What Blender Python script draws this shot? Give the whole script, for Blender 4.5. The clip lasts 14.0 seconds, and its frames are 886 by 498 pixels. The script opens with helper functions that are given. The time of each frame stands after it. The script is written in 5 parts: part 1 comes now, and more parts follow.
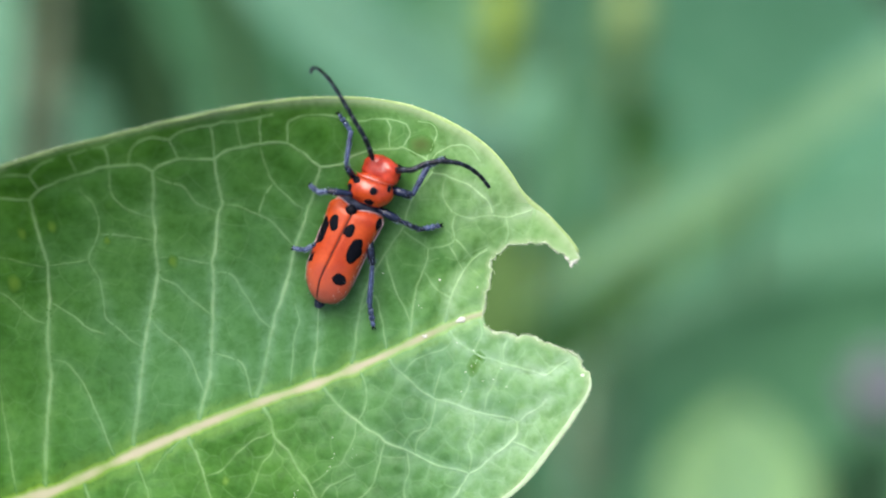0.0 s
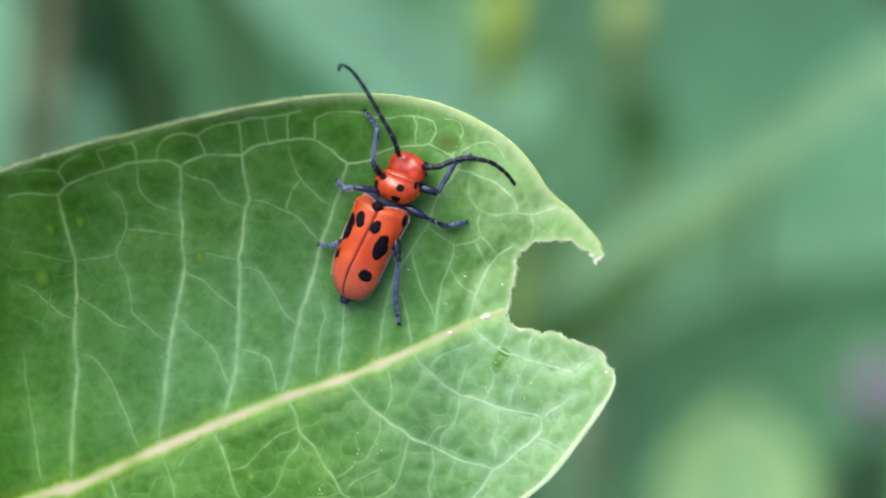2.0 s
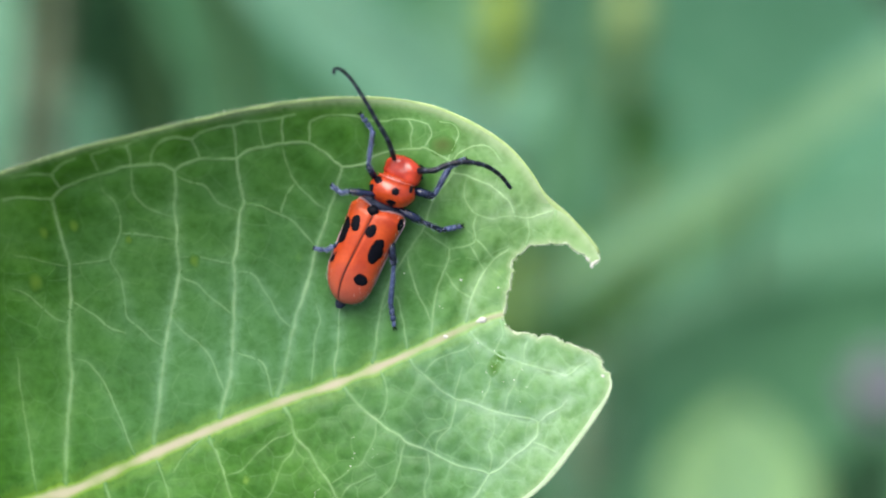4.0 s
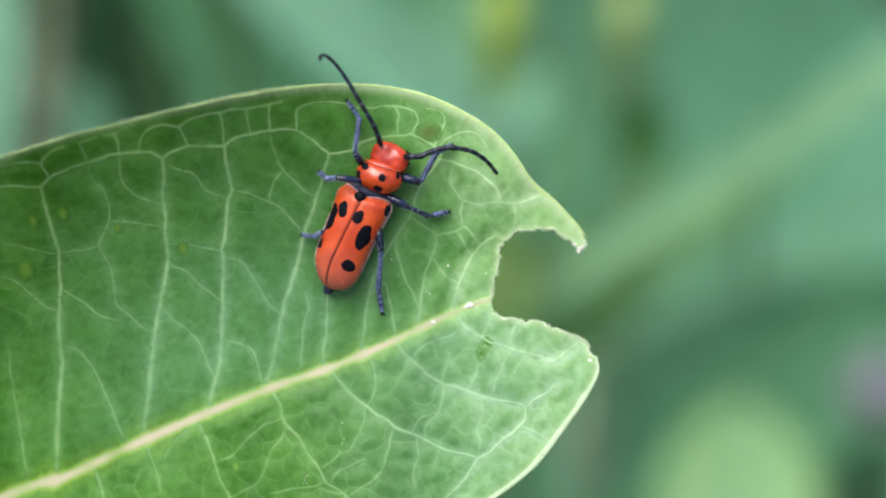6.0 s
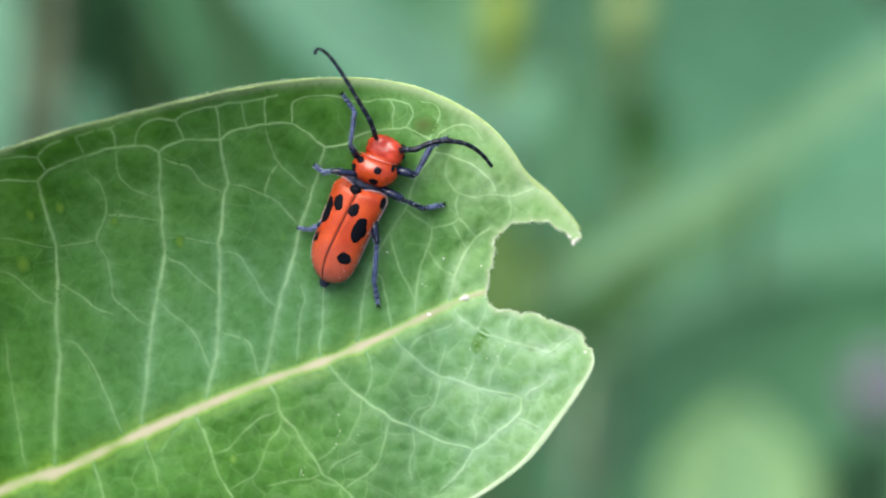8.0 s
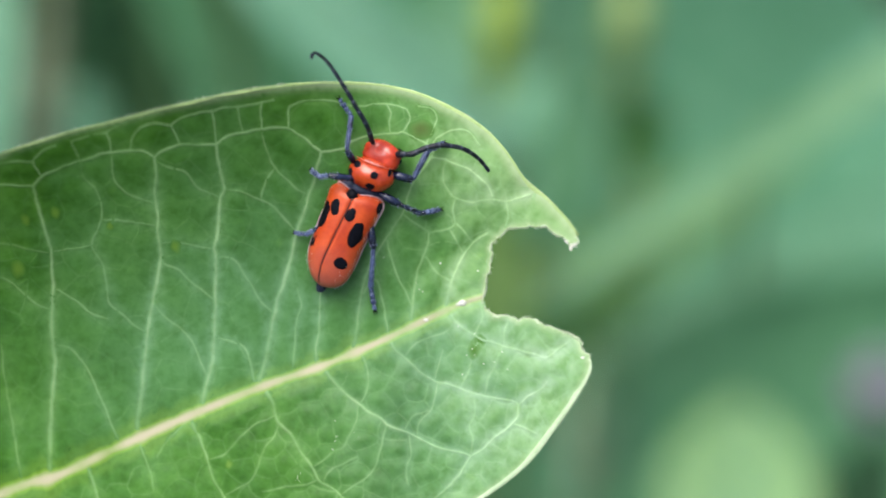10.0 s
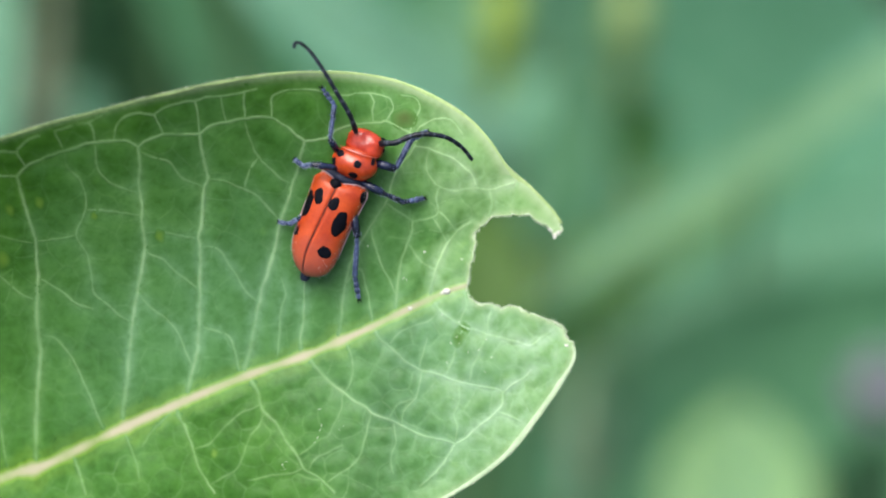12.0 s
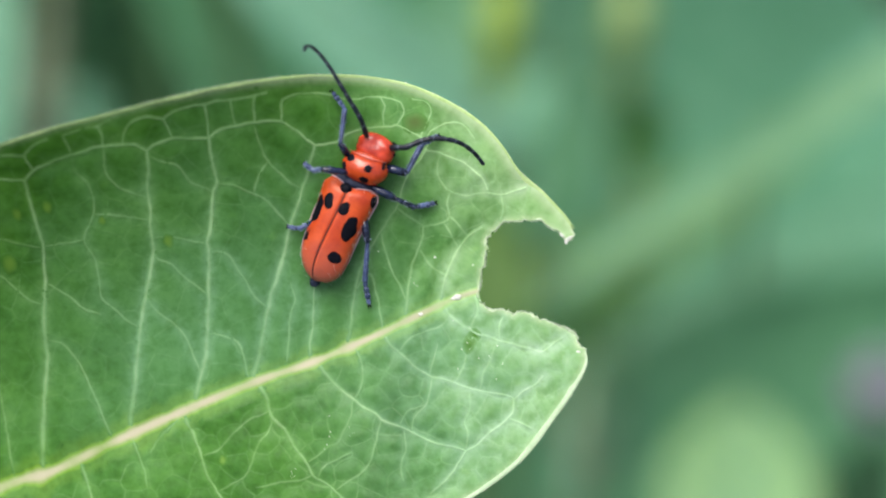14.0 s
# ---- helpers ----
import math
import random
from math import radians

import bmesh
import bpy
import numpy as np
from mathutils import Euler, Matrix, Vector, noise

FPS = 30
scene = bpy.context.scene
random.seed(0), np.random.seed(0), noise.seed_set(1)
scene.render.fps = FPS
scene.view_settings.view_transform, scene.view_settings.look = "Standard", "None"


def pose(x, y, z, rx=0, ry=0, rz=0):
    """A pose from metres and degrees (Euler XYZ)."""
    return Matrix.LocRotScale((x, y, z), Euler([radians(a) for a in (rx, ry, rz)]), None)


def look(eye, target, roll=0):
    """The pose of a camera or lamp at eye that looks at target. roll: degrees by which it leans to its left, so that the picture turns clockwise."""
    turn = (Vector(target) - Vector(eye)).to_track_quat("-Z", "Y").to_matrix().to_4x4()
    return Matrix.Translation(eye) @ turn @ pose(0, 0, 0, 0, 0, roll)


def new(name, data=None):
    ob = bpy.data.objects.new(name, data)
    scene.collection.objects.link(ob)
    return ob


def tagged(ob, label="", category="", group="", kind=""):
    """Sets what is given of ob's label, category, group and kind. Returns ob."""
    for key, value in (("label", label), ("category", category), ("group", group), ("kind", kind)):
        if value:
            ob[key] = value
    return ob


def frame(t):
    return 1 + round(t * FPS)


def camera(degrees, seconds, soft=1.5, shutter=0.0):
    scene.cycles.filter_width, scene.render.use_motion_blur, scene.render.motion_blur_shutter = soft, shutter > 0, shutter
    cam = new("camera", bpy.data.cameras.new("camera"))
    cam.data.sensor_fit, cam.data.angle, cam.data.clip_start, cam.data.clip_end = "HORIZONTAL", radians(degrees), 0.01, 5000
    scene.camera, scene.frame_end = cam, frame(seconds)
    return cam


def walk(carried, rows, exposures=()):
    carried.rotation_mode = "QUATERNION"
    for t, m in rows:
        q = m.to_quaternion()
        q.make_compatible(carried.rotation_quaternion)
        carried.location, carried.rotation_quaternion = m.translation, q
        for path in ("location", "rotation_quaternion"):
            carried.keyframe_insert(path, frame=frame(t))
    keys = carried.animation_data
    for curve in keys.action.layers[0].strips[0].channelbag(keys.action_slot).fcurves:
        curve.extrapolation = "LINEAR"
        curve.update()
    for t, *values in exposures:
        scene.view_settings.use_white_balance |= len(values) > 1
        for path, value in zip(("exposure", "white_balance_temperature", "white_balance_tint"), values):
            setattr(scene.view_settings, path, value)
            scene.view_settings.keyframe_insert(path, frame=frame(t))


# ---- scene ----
# One leaf-top view: a red milkweed beetle on a chewed milkweed leaf, seen with a close-up lens.
LENS = 20.0
MM = 0.001
C = Vector((0, 0, 0.80))                       # middle of the leaf, above the ground
VIEW = Matrix.Translation(C) @ pose(0, 0, 0, 40, 0, 0)   # the leaf's own frame: x right, y up the leaf, z out of it
cam = camera(LENS, 14.0, soft=2.0, shutter=0.3)
cam.data.dof.use_dof = True
cam.data.dof.focus_distance = 0.1878
cam.data.dof.aperture_fstop = 13.5
walk(cam, [(t, VIEW @ pose(0, 0, 0.19)) for t in (0.0, 14.0)])
# the leaf sways in the wind: seconds, shift in mm (left, down, away), lean in degrees
SWAY = [
    (0, -0.290, 1.388, 0.779, 0.260),
    (0.2, -0.751, 1.794, 1.191, 0.418),
    (0.3, -1.625, 2.213, 1.489, 0.628),
    (0.5, -2.195, 2.408, 1.668, 0.751),
    (0.7, -0.494, 1.656, 1.120, 0.334),
    (0.8, 0.716, 1.180, 0.818, 0.058),
    (1, 0.038, 1.508, 0.896, 0.191),
    (1.2, -1.719, 2.309, 1.275, 0.651),
    (1.3, -2.134, 2.541, 1.387, 0.782),
    (1.5, 0.339, 1.149, 0.379, 0.202),
    (1.7, 0.679, 0.359, -0.328, -0.027),
    (1.8, -0.999, 0.455, -0.544, 0.205),
    (2, -2.199, 1.134, -0.073, 0.511),
    (2.2, -0.535, 0.978, 0.348, 0.253),
    (2.3, 0.033, 1.188, 0.790, 0.225),
    (2.5, -2.042, 2.073, 1.536, 0.678),
    (2.7, -3.333, 2.881, 2.163, 1.029),
    (2.8, -2.977, 4.022, 3.407, 1.251),
    (3, -2.105, 3.418, 3.034, 1.003),
    (3.2, -1.934, 2.369, 2.014, 0.738),
    (5.3, -1.138, 0.797, -0.051, 0.134),
    (5.5, -0.526, 0.517, -0.214, -0.008),
    (5.7, -0.256, 0.449, -0.240, -0.020),
    (5.8, -0.485, 0.462, -0.276, 0.029),
    (6, -0.905, 0.347, -0.481, 0.092),
    (6.2, 0.038, 0.255, -0.354, -0.097),
    (6.3, 0.226, 0.409, -0.146, -0.109),
    (6.5, -0.989, 0.867, 0.117, 0.100),
    (6.7, -0.992, 0.603, -0.252, 0.102),
    (6.8, -0.269, 0.140, -0.628, -0.067),
    (7, 0.633, -0.136, -0.835, -0.181),
    (7.2, -0.285, 0.490, -0.436, 0.049),
    (7.3, -1.112, 0.671, -0.438, 0.180),
    (7.5, -1.055, 0.456, -0.695, 0.092),
    (7.7, -0.281, 0.174, -0.869, -0.062),
    (7.8, -0.203, -0.084, -1.132, -0.128),
    (8, -0.558, -0.210, -1.366, -0.105),
    (8.2, -0.450, 0.110, -1.024, -0.044),
    (10.3, -0.267, 0.158, -0.581, -0.059),
    (10.5, 0.057, -0.122, -0.799, -0.165),
    (10.7, -0.667, -0.070, -0.975, -0.039),
    (10.8, -1.097, -0.163, -1.193, 0.004),
    (11, -0.806, -0.449, -1.513, -0.076),
    (11.2, 0.537, -0.938, -1.407, -0.385),
    (11.3, 0.703, -0.704, -0.981, -0.364),
    (11.5, -0.288, 0.108, -0.019, -0.078),
    (11.7, -0.893, 0.373, -0.062, 0.100),
    (11.8, -0.072, -0.056, -0.427, -0.083),
    (12, 0.899, -0.700, -1.079, -0.313),
    (12.2, 0.045, -0.742, -1.062, -0.200),
    (12.3, -0.412, -0.248, -0.550, -0.021),
    (12.5, 0.000, 0.000, 0.000, 0.000),
    (12.7, 0.748, -0.891, -0.694, -0.309),
    (12.8, 0.288, -1.047, -0.913, -0.292),
    (13, -0.286, -0.608, -0.528, -0.127),
    (13.2, -0.401, 0.375, 0.596, 0.104),
    (13.3, -0.480, 0.525, 0.807, 0.143),
    (13.5, -0.409, -0.022, 0.433, -0.005),
    (13.7, 0.082, -0.906, -0.220, -0.304),
    (13.8, 0.270, -0.821, -0.032, -0.324),
    (14, 0.082, -0.297, 0.597, -0.211),
]


def swayed(x, y, z, a):
    """The move that carries a thing on the leaf from its rest to a moment of the sway."""
    m = Matrix.Translation((0, 0, 0.19)) @ pose(x * MM, y * MM, 0.19 - z * MM, 0, 0, a).inverted()
    return VIEW @ m @ VIEW.inverted()


# ---- light: bright overcast sky, broad soft sun from high up ----
scene.view_settings.exposure = 1.21
world = bpy.data.worlds.new("sky")
scene.world = world
world.use_nodes = True
wn = world.node_tree.nodes
sky = wn.new("ShaderNodeTexSky")
sky.sky_type = "NISHITA"
sky.sun_disc = False
SUN_EL, SUN_AZ = radians(76), radians(262)
sky.sun_elevation, sky.sun_rotation = SUN_EL, SUN_AZ
sky.air_density, sky.dust_density = 1.0, 6.0
wn["Background"].inputs["Strength"].default_value = 0.10
world.node_tree.links.new(sky.outputs[0], wn["Background"].inputs["Color"])
sun = new("sun", bpy.data.lights.new("sun", "SUN"))
sun.data.energy, sun.data.angle, sun.data.color = 1.95, radians(50), (1.0, 0.985, 0.985)
sun_way = Vector((math.sin(SUN_AZ) * math.cos(SUN_EL), math.cos(SUN_AZ) * math.cos(SUN_EL), math.sin(SUN_EL)))
sun.matrix_world = look(C + sun_way * 3, C)


# ---- materials ----
def material(name, rough=0.5, coat=0.0, translucent=0.0, spec=0.5):
    m = bpy.data.materials.new(name)
    m.use_nodes = True
    n, l = m.node_tree.nodes, m.node_tree.links
    b = n["Principled BSDF"]
    b.inputs["Roughness"].default_value = rough
    b.inputs["Coat Weight"].default_value = coat
    b.inputs["Coat Roughness"].default_value = 0.25
    b.inputs["Specular IOR Level"].default_value = spec
    if translucent:
        tr, mix = n.new("ShaderNodeBsdfTranslucent"), n.new("ShaderNodeMixShader")
        mix.inputs[0].default_value = translucent
        l.new(b.outputs[0], mix.inputs[1])
        l.new(tr.outputs[0], mix.inputs[2])
        l.new(mix.outputs[0], n["Material Output"].inputs[0])
        m["through"] = tr.name
    return m, n, l, b


def coords(n, l, scale, stretch=(1, 1, 1)):
    """Object coordinates in steps of 1 / scale metres."""
    tc, mp = n.new("ShaderNodeTexCoord"), n.new("ShaderNodeMapping")
    mp.inputs["Scale"].default_value = [scale * s for s in stretch]
    l.new(tc.outputs["Object"], mp.inputs[0])
    return mp.outputs[0]


def grain(n, l, scale, detail=3.0, rough=0.55, stretch=(1, 1, 1)):
    t = n.new("ShaderNodeTexNoise")
    t.inputs["Scale"].default_value, t.inputs["Detail"].default_value, t.inputs["Roughness"].default_value = 1.0, detail, rough
    l.new(coords(n, l, scale, stretch), t.inputs["Vector"])
    return t.outputs["Fac"]


def cells(n, l, scale, feature="DISTANCE_TO_EDGE"):
    t = n.new("ShaderNodeTexVoronoi")
    t.feature = feature
    t.inputs["Scale"].default_value = 1.0
    wob, add = n.new("ShaderNodeTexNoise"), n.new("ShaderNodeMix")
    wob.inputs["Scale"].default_value, wob.inputs["Detail"].default_value = 1.1, 2.0
    add.data_type, add.blend_type = "RGBA", "ADD"
    add.inputs[0].default_value = 0.4
    at = coords(n, l, scale)
    l.new(at, wob.inputs["Vector"])
    l.new(at, add.inputs[6])
    l.new(wob.outputs["Color"], add.inputs[7])
    l.new(add.outputs[2], t.inputs["Vector"])
    return t.outputs["Distance"]


def ramp(n, l, fac, stops):
    r = n.new("ShaderNodeValToRGB")
    while len(r.color_ramp.elements) < len(stops):
        r.color_ramp.elements.new(0.5)
    for e, (p, c) in zip(r.color_ramp.elements, stops):
        e.position, e.color = p, (*c, 1)
    l.new(fac, r.inputs[0])
    return r.outputs[0]


def blend(n, l, kind, fac, a, b):
    x = n.new("ShaderNodeMix")
    x.data_type, x.blend_type = "RGBA", kind
    for s, v in ((0, fac), (6, a), (7, b)):
        if hasattr(v, "is_linked"):
            l.new(v, x.inputs[s])
        else:
            x.inputs[s].default_value = v if s == 0 else (*v, 1)
    return x.outputs[2]


def bump(n, l, b, height, dist, strength=1.0, under=None):
    x = n.new("ShaderNodeBump")
    x.inputs["Distance"].default_value, x.inputs["Strength"].default_value = dist, strength
    l.new(height, x.inputs["Height"])
    if under:
        l.new(under, x.inputs["Normal"])
    l.new(x.outputs[0], b.inputs["Normal"])
    return x.outputs[0]


def paint(m, n, l, b, colour):
    l.new(colour, b.inputs["Base Color"])
    if "through" in m:
        l.new(colour, n[m["through"]].inputs["Color"])


def leaf_material(name, dark, mid, light, rough=0.42, net=True, translucent=0.22, pale=None, veins=(), spec=0.5, kind="MIX"):
    """Waxy leaf: broad blotches, fine net of the smallest veins, faint pimples; pale: colour of the sheen painted on
    the tip, with bluish sky sheen painted about the middle.
    """
    m, n, l, b = material(name, rough, translucent=translucent, spec=spec)
    broad = ramp(n, l, grain(n, l, 110, 5.0), [(0.36, dark), (0.5, mid), (0.64, light)])
    mottle = ramp(n, l, grain(n, l, 420, 4.0, 0.6), [(0.32, (0.78, 0.82, 0.72)), (0.5, (1, 1, 1)), (0.68, (1.18, 1.13, 1.15))])
    broad = blend(n, l, "MULTIPLY", 0.6, broad, mottle)
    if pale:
        # silvery sheen of the tip, put into the colour along x with noise
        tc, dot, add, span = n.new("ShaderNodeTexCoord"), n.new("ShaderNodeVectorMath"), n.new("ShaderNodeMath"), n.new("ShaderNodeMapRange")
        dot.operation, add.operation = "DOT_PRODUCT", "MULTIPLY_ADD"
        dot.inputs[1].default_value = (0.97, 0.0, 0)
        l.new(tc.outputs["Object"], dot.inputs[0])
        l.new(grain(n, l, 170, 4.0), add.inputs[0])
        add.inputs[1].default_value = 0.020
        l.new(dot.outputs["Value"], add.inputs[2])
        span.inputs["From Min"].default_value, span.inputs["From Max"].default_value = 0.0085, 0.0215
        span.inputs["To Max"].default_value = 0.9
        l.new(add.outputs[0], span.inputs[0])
        tip_paling = n.new("ShaderNodeMapRange")             # green pales towards the tip, then takes the painted sheen
        tip_paling.inputs["From Min"].default_value, tip_paling.inputs["From Max"].default_value, tip_paling.inputs["To Max"].default_value = 0.001, 0.014, 0.85
        l.new(add.outputs[0], tip_paling.inputs[0])
        broad = blend(n, l, "MIX", tip_paling.outputs[0], broad, blend(n, l, "MULTIPLY", 1.0, (0.128, 0.278, 0.090), ramp(n, l, grain(n, l, 420, 4.0, 0.6), [(0.32, (0.86, 0.89, 0.82)), (0.5, (1, 1, 1)), (0.68, (1.1, 1.07, 1.08))])))
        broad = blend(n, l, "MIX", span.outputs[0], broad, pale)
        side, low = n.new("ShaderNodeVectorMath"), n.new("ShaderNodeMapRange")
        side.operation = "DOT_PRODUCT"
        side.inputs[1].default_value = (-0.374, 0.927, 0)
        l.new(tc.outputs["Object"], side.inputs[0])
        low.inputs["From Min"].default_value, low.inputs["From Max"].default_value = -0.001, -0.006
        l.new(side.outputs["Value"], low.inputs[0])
        # bluish sheen on the near half, mixed into the colour towards the tip
        along, share, near_sheen = n.new("ShaderNodeVectorMath"), n.new("ShaderNodeMapRange"), n.new("ShaderNodeMath")
        along.operation, near_sheen.operation = "DOT_PRODUCT", "MULTIPLY"
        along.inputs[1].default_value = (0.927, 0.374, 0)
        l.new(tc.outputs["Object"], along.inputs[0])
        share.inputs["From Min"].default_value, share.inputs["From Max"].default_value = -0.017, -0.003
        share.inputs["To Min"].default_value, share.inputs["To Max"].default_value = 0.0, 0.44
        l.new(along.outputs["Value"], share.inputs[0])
        l.new(share.outputs[0], near_sheen.inputs[0])
        l.new(low.outputs[0], near_sheen.inputs[1])
        broad = blend(n, l, "MIX", near_sheen.outputs[0], broad, (0.130, 0.254, 0.178))
        # sky's bluish reflection about the middle, painted as a soft round patch
        off, sheen_off = n.new("ShaderNodeVectorMath"), n.new("ShaderNodeVectorMath")
        off.operation, sheen_off.operation = "SUBTRACT", "LENGTH"
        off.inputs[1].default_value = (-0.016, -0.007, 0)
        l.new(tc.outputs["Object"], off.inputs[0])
        l.new(off.outputs[0], sheen_off.inputs[0])
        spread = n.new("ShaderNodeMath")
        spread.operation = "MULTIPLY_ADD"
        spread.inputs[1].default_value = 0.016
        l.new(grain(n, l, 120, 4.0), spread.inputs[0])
        l.new(sheen_off.outputs["Value"], spread.inputs[2])
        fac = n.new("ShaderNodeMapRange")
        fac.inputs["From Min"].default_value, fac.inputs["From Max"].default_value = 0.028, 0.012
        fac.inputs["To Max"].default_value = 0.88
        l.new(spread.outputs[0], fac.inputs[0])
        upper, sheen_veil = n.new("ShaderNodeMapRange"), n.new("ShaderNodeMath")
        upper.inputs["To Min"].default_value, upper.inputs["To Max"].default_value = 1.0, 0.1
        sheen_veil.operation = "MULTIPLY"
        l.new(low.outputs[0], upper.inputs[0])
        l.new(upper.outputs[0], sheen_veil.inputs[0])
        l.new(fac.outputs[0], sheen_veil.inputs[1])
        broad = blend(n, l, "MIX", sheen_veil.outputs[0], broad, (0.098, 0.227, 0.099))
        film = ramp(n, l, grain(n, l, 260, 4.0, 0.6), [(0.50, (0, 0, 0)), (0.68, (0.15, 0.15, 0.15))])     # thin bluish patches at random
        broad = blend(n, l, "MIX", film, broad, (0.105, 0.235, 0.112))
        fleck = ramp(n, l, grain(n, l, 1300, 4.0, 0.6), [(0.36, (0.66, 0.76, 0.54)), (0.5, (1, 1, 1)), (0.64, (1.22, 1.14, 1.22))])
        broad = blend(n, l, "MULTIPLY", 0.55, broad, fleck)
        pad = n.new("ShaderNodeAttribute")                # "pad": 1 beside a vein, 0 in the middle of a cell
        pad.attribute_name = "pad"
        broad = blend(n, l, "MULTIPLY", 1.0, broad, ramp(n, l, pad.outputs["Fac"], [(0.0, (0.76, 0.87, 0.65)), (0.40, (0.96, 1.0, 0.92)), (1.0, (1.24, 1.15, 1.27))]))
        broad = blend(n, l, "MULTIPLY", 0.25, broad, mottle)
    if net:
        mesh = ramp(n, l, cells(n, l, 520), [(0.0, (1, 1, 1)), (0.05, (0.5, 0.5, 0.5)), (0.13, (0, 0, 0))])
        fine = ramp(n, l, cells(n, l, 1300), [(0.0, (0.6, 0.6, 0.6)), (0.12, (0, 0, 0))])
        both = blend(n, l, "SCREEN", 1.0, mesh, fine)
        patchy = ramp(n, l, grain(n, l, 140, 3.0), [(0.40, (0.0, 0.0, 0.0)), (0.68, (0.06, 0.06, 0.06))])
        if pale:
            patchy = blend(n, l, "ADD", span.outputs[0], patchy, (0.08, 0.08, 0.08))
            patchy = blend(n, l, "ADD", low.outputs[0], patchy, (0.04, 0.04, 0.04))
        dim = blend(n, l, "MULTIPLY", 1.0, both, patchy)
        broad = blend(n, l, "MIX", dim, broad, tuple(min(1, c * 2.0) for c in light))
        dome = n.new("ShaderNodeMath")
        dome.operation = "POWER"
        dome.inputs[1].default_value = 0.5
        l.new(cells(n, l, 760), dome.inputs[0])
        u = bump(n, l, b, dome.outputs[0], 0.00026, 0.6)
        if pale:                                          # the near half is more puckered than the far one
            puck = n.new("ShaderNodeMapRange")
            puck.inputs["To Min"].default_value, puck.inputs["To Max"].default_value = 0.02, 0.09
            l.new(low.outputs[0], puck.inputs[0])
            l.new(puck.outputs[0], u.node.inputs["Strength"])
        u = bump(n, l, b, cells(n, l, 1500), 0.00010, 0.15, u)
        bump(n, l, b, grain(n, l, 1700, 3.0), 0.00005, 0.4, u)
    specks = ramp(n, l, grain(n, l, 600, 2.0, 0.4), [(0.30, (0.80, 0.86, 0.72)), (0.42, (1, 1, 1)), (0.7, (1, 1, 1)), (0.8, (1.15, 1.12, 0.95))])
    col = blend(n, l, "MULTIPLY", 0.8, broad, specks)
    if veins:                                             # "core": 0 at a vein's flank, 1 on its crest
        core = n.new("ShaderNodeAttribute")
        core.attribute_name = "core"
        for lo, hi, c, *how in veins:
            crest = ramp(n, l, core.outputs["Fac"], [(lo, (0, 0, 0)), (hi, (1, 1, 1))])
            if kind == "ADD":                             # veins show unevenly along their length
                crest = blend(n, l, "MULTIPLY", 1.0, crest, ramp(n, l, grain(n, l, 480, 3.0), [(0.36, (0.5, 0.5, 0.5)), (0.62, (1, 1, 1))]))
            col = blend(n, l, how[0] if how else kind, crest, col, c)
    paint(m, n, l, b, col)
    return m


def plain_material(name, a, c, scale, rough=0.5, coat=0.0, translucent=0.0, relief=0.0, spec=0.5, sheen=0.0, stretch=(1, 1, 1)):
    m, n, l, b = material(name, rough, coat, translucent, spec)
    g = grain(n, l, scale, 4.0, stretch=stretch)
    fine = grain(n, l, scale * 7, 2.0)
    col = ramp(n, l, g, [(0.3, a), (0.7, c)])
    paint(m, n, l, b, blend(n, l, "MULTIPLY", 0.5, col, ramp(n, l, fine, [(0.3, (0.75, 0.75, 0.75)), (0.7, (1.1, 1.1, 1.1))])))
    if relief:
        bump(n, l, b, fine, relief, 0.6)
    if sheen:
        b.inputs["Sheen Weight"].default_value = sheen
        b.inputs["Sheen Roughness"].default_value = 0.4
        b.inputs["Sheen Tint"].default_value = (0.75, 0.82, 1.0, 1)
    return m


FACE = ((0.030, 0.103, 0.010), (0.049, 0.148, 0.019), (0.080, 0.200, 0.042))
# base colour that holds the pale sheen seen on the tip
TIP_SHEEN = (0.38, 0.56, 0.30)
LEAF = leaf_material("milkweed_leaf_face", *FACE, 0.36, pale=TIP_SHEEN, veins=((0.0, 1.0, (0.54, 0.64, 0.40)),), spec=0.16)
VEIN = leaf_material("milkweed_leaf_vein", *FACE, 0.40, pale=TIP_SHEEN, veins=((0.0, 1.0, (0.152, 0.200, 0.118)),), spec=0.16, kind="ADD")
RIB = leaf_material("milkweed_leaf_midrib", *FACE, 0.45, pale=TIP_SHEEN, veins=((0.0, 0.30, (0.085, 0.115, 0.004), "ADD"), (0.30, 1.0, (0.42, 0.39, 0.27))), spec=0.2)
STAIN = leaf_material("brown_leaf_stain", *FACE, 0.5, pale=TIP_SHEEN, veins=((0.0, 1.0, (0.082, 0.135, 0.032)),), spec=0.16)
DARK_STAIN = leaf_material("dark_green_stain", *FACE, 0.4, pale=TIP_SHEEN, veins=((0.0, 1.0, (0.040, 0.13, 0.006)),), spec=0.16)
YELLOW_STAIN = leaf_material("yellow_leaf_speck", *FACE, 0.45, pale=TIP_SHEEN, veins=((0.0, 1.0, (0.105, 0.215, 0.028)),), spec=0.16)
RIM = plain_material("pale_leaf_margin", (0.34, 0.50, 0.17), (0.46, 0.61, 0.26), 500, 0.5, translucent=0.1, relief=0.00004)
NEAR_RIM = plain_material("whitish_leaf_margin", (0.31, 0.43, 0.25), (0.42, 0.54, 0.35), 500, 0.6, translucent=0.1, relief=0.00004, spec=0.2)
CHEWED = plain_material("chewed_edge", (0.45, 0.60, 0.34), (0.66, 0.76, 0.56), 1600, 0.7, translucent=0.3, relief=0.00008)
FUZZ = plain_material("leaf_down", (0.75, 0.82, 0.66), (0.85, 0.9, 0.78), 900, 0.7, translucent=0.5)
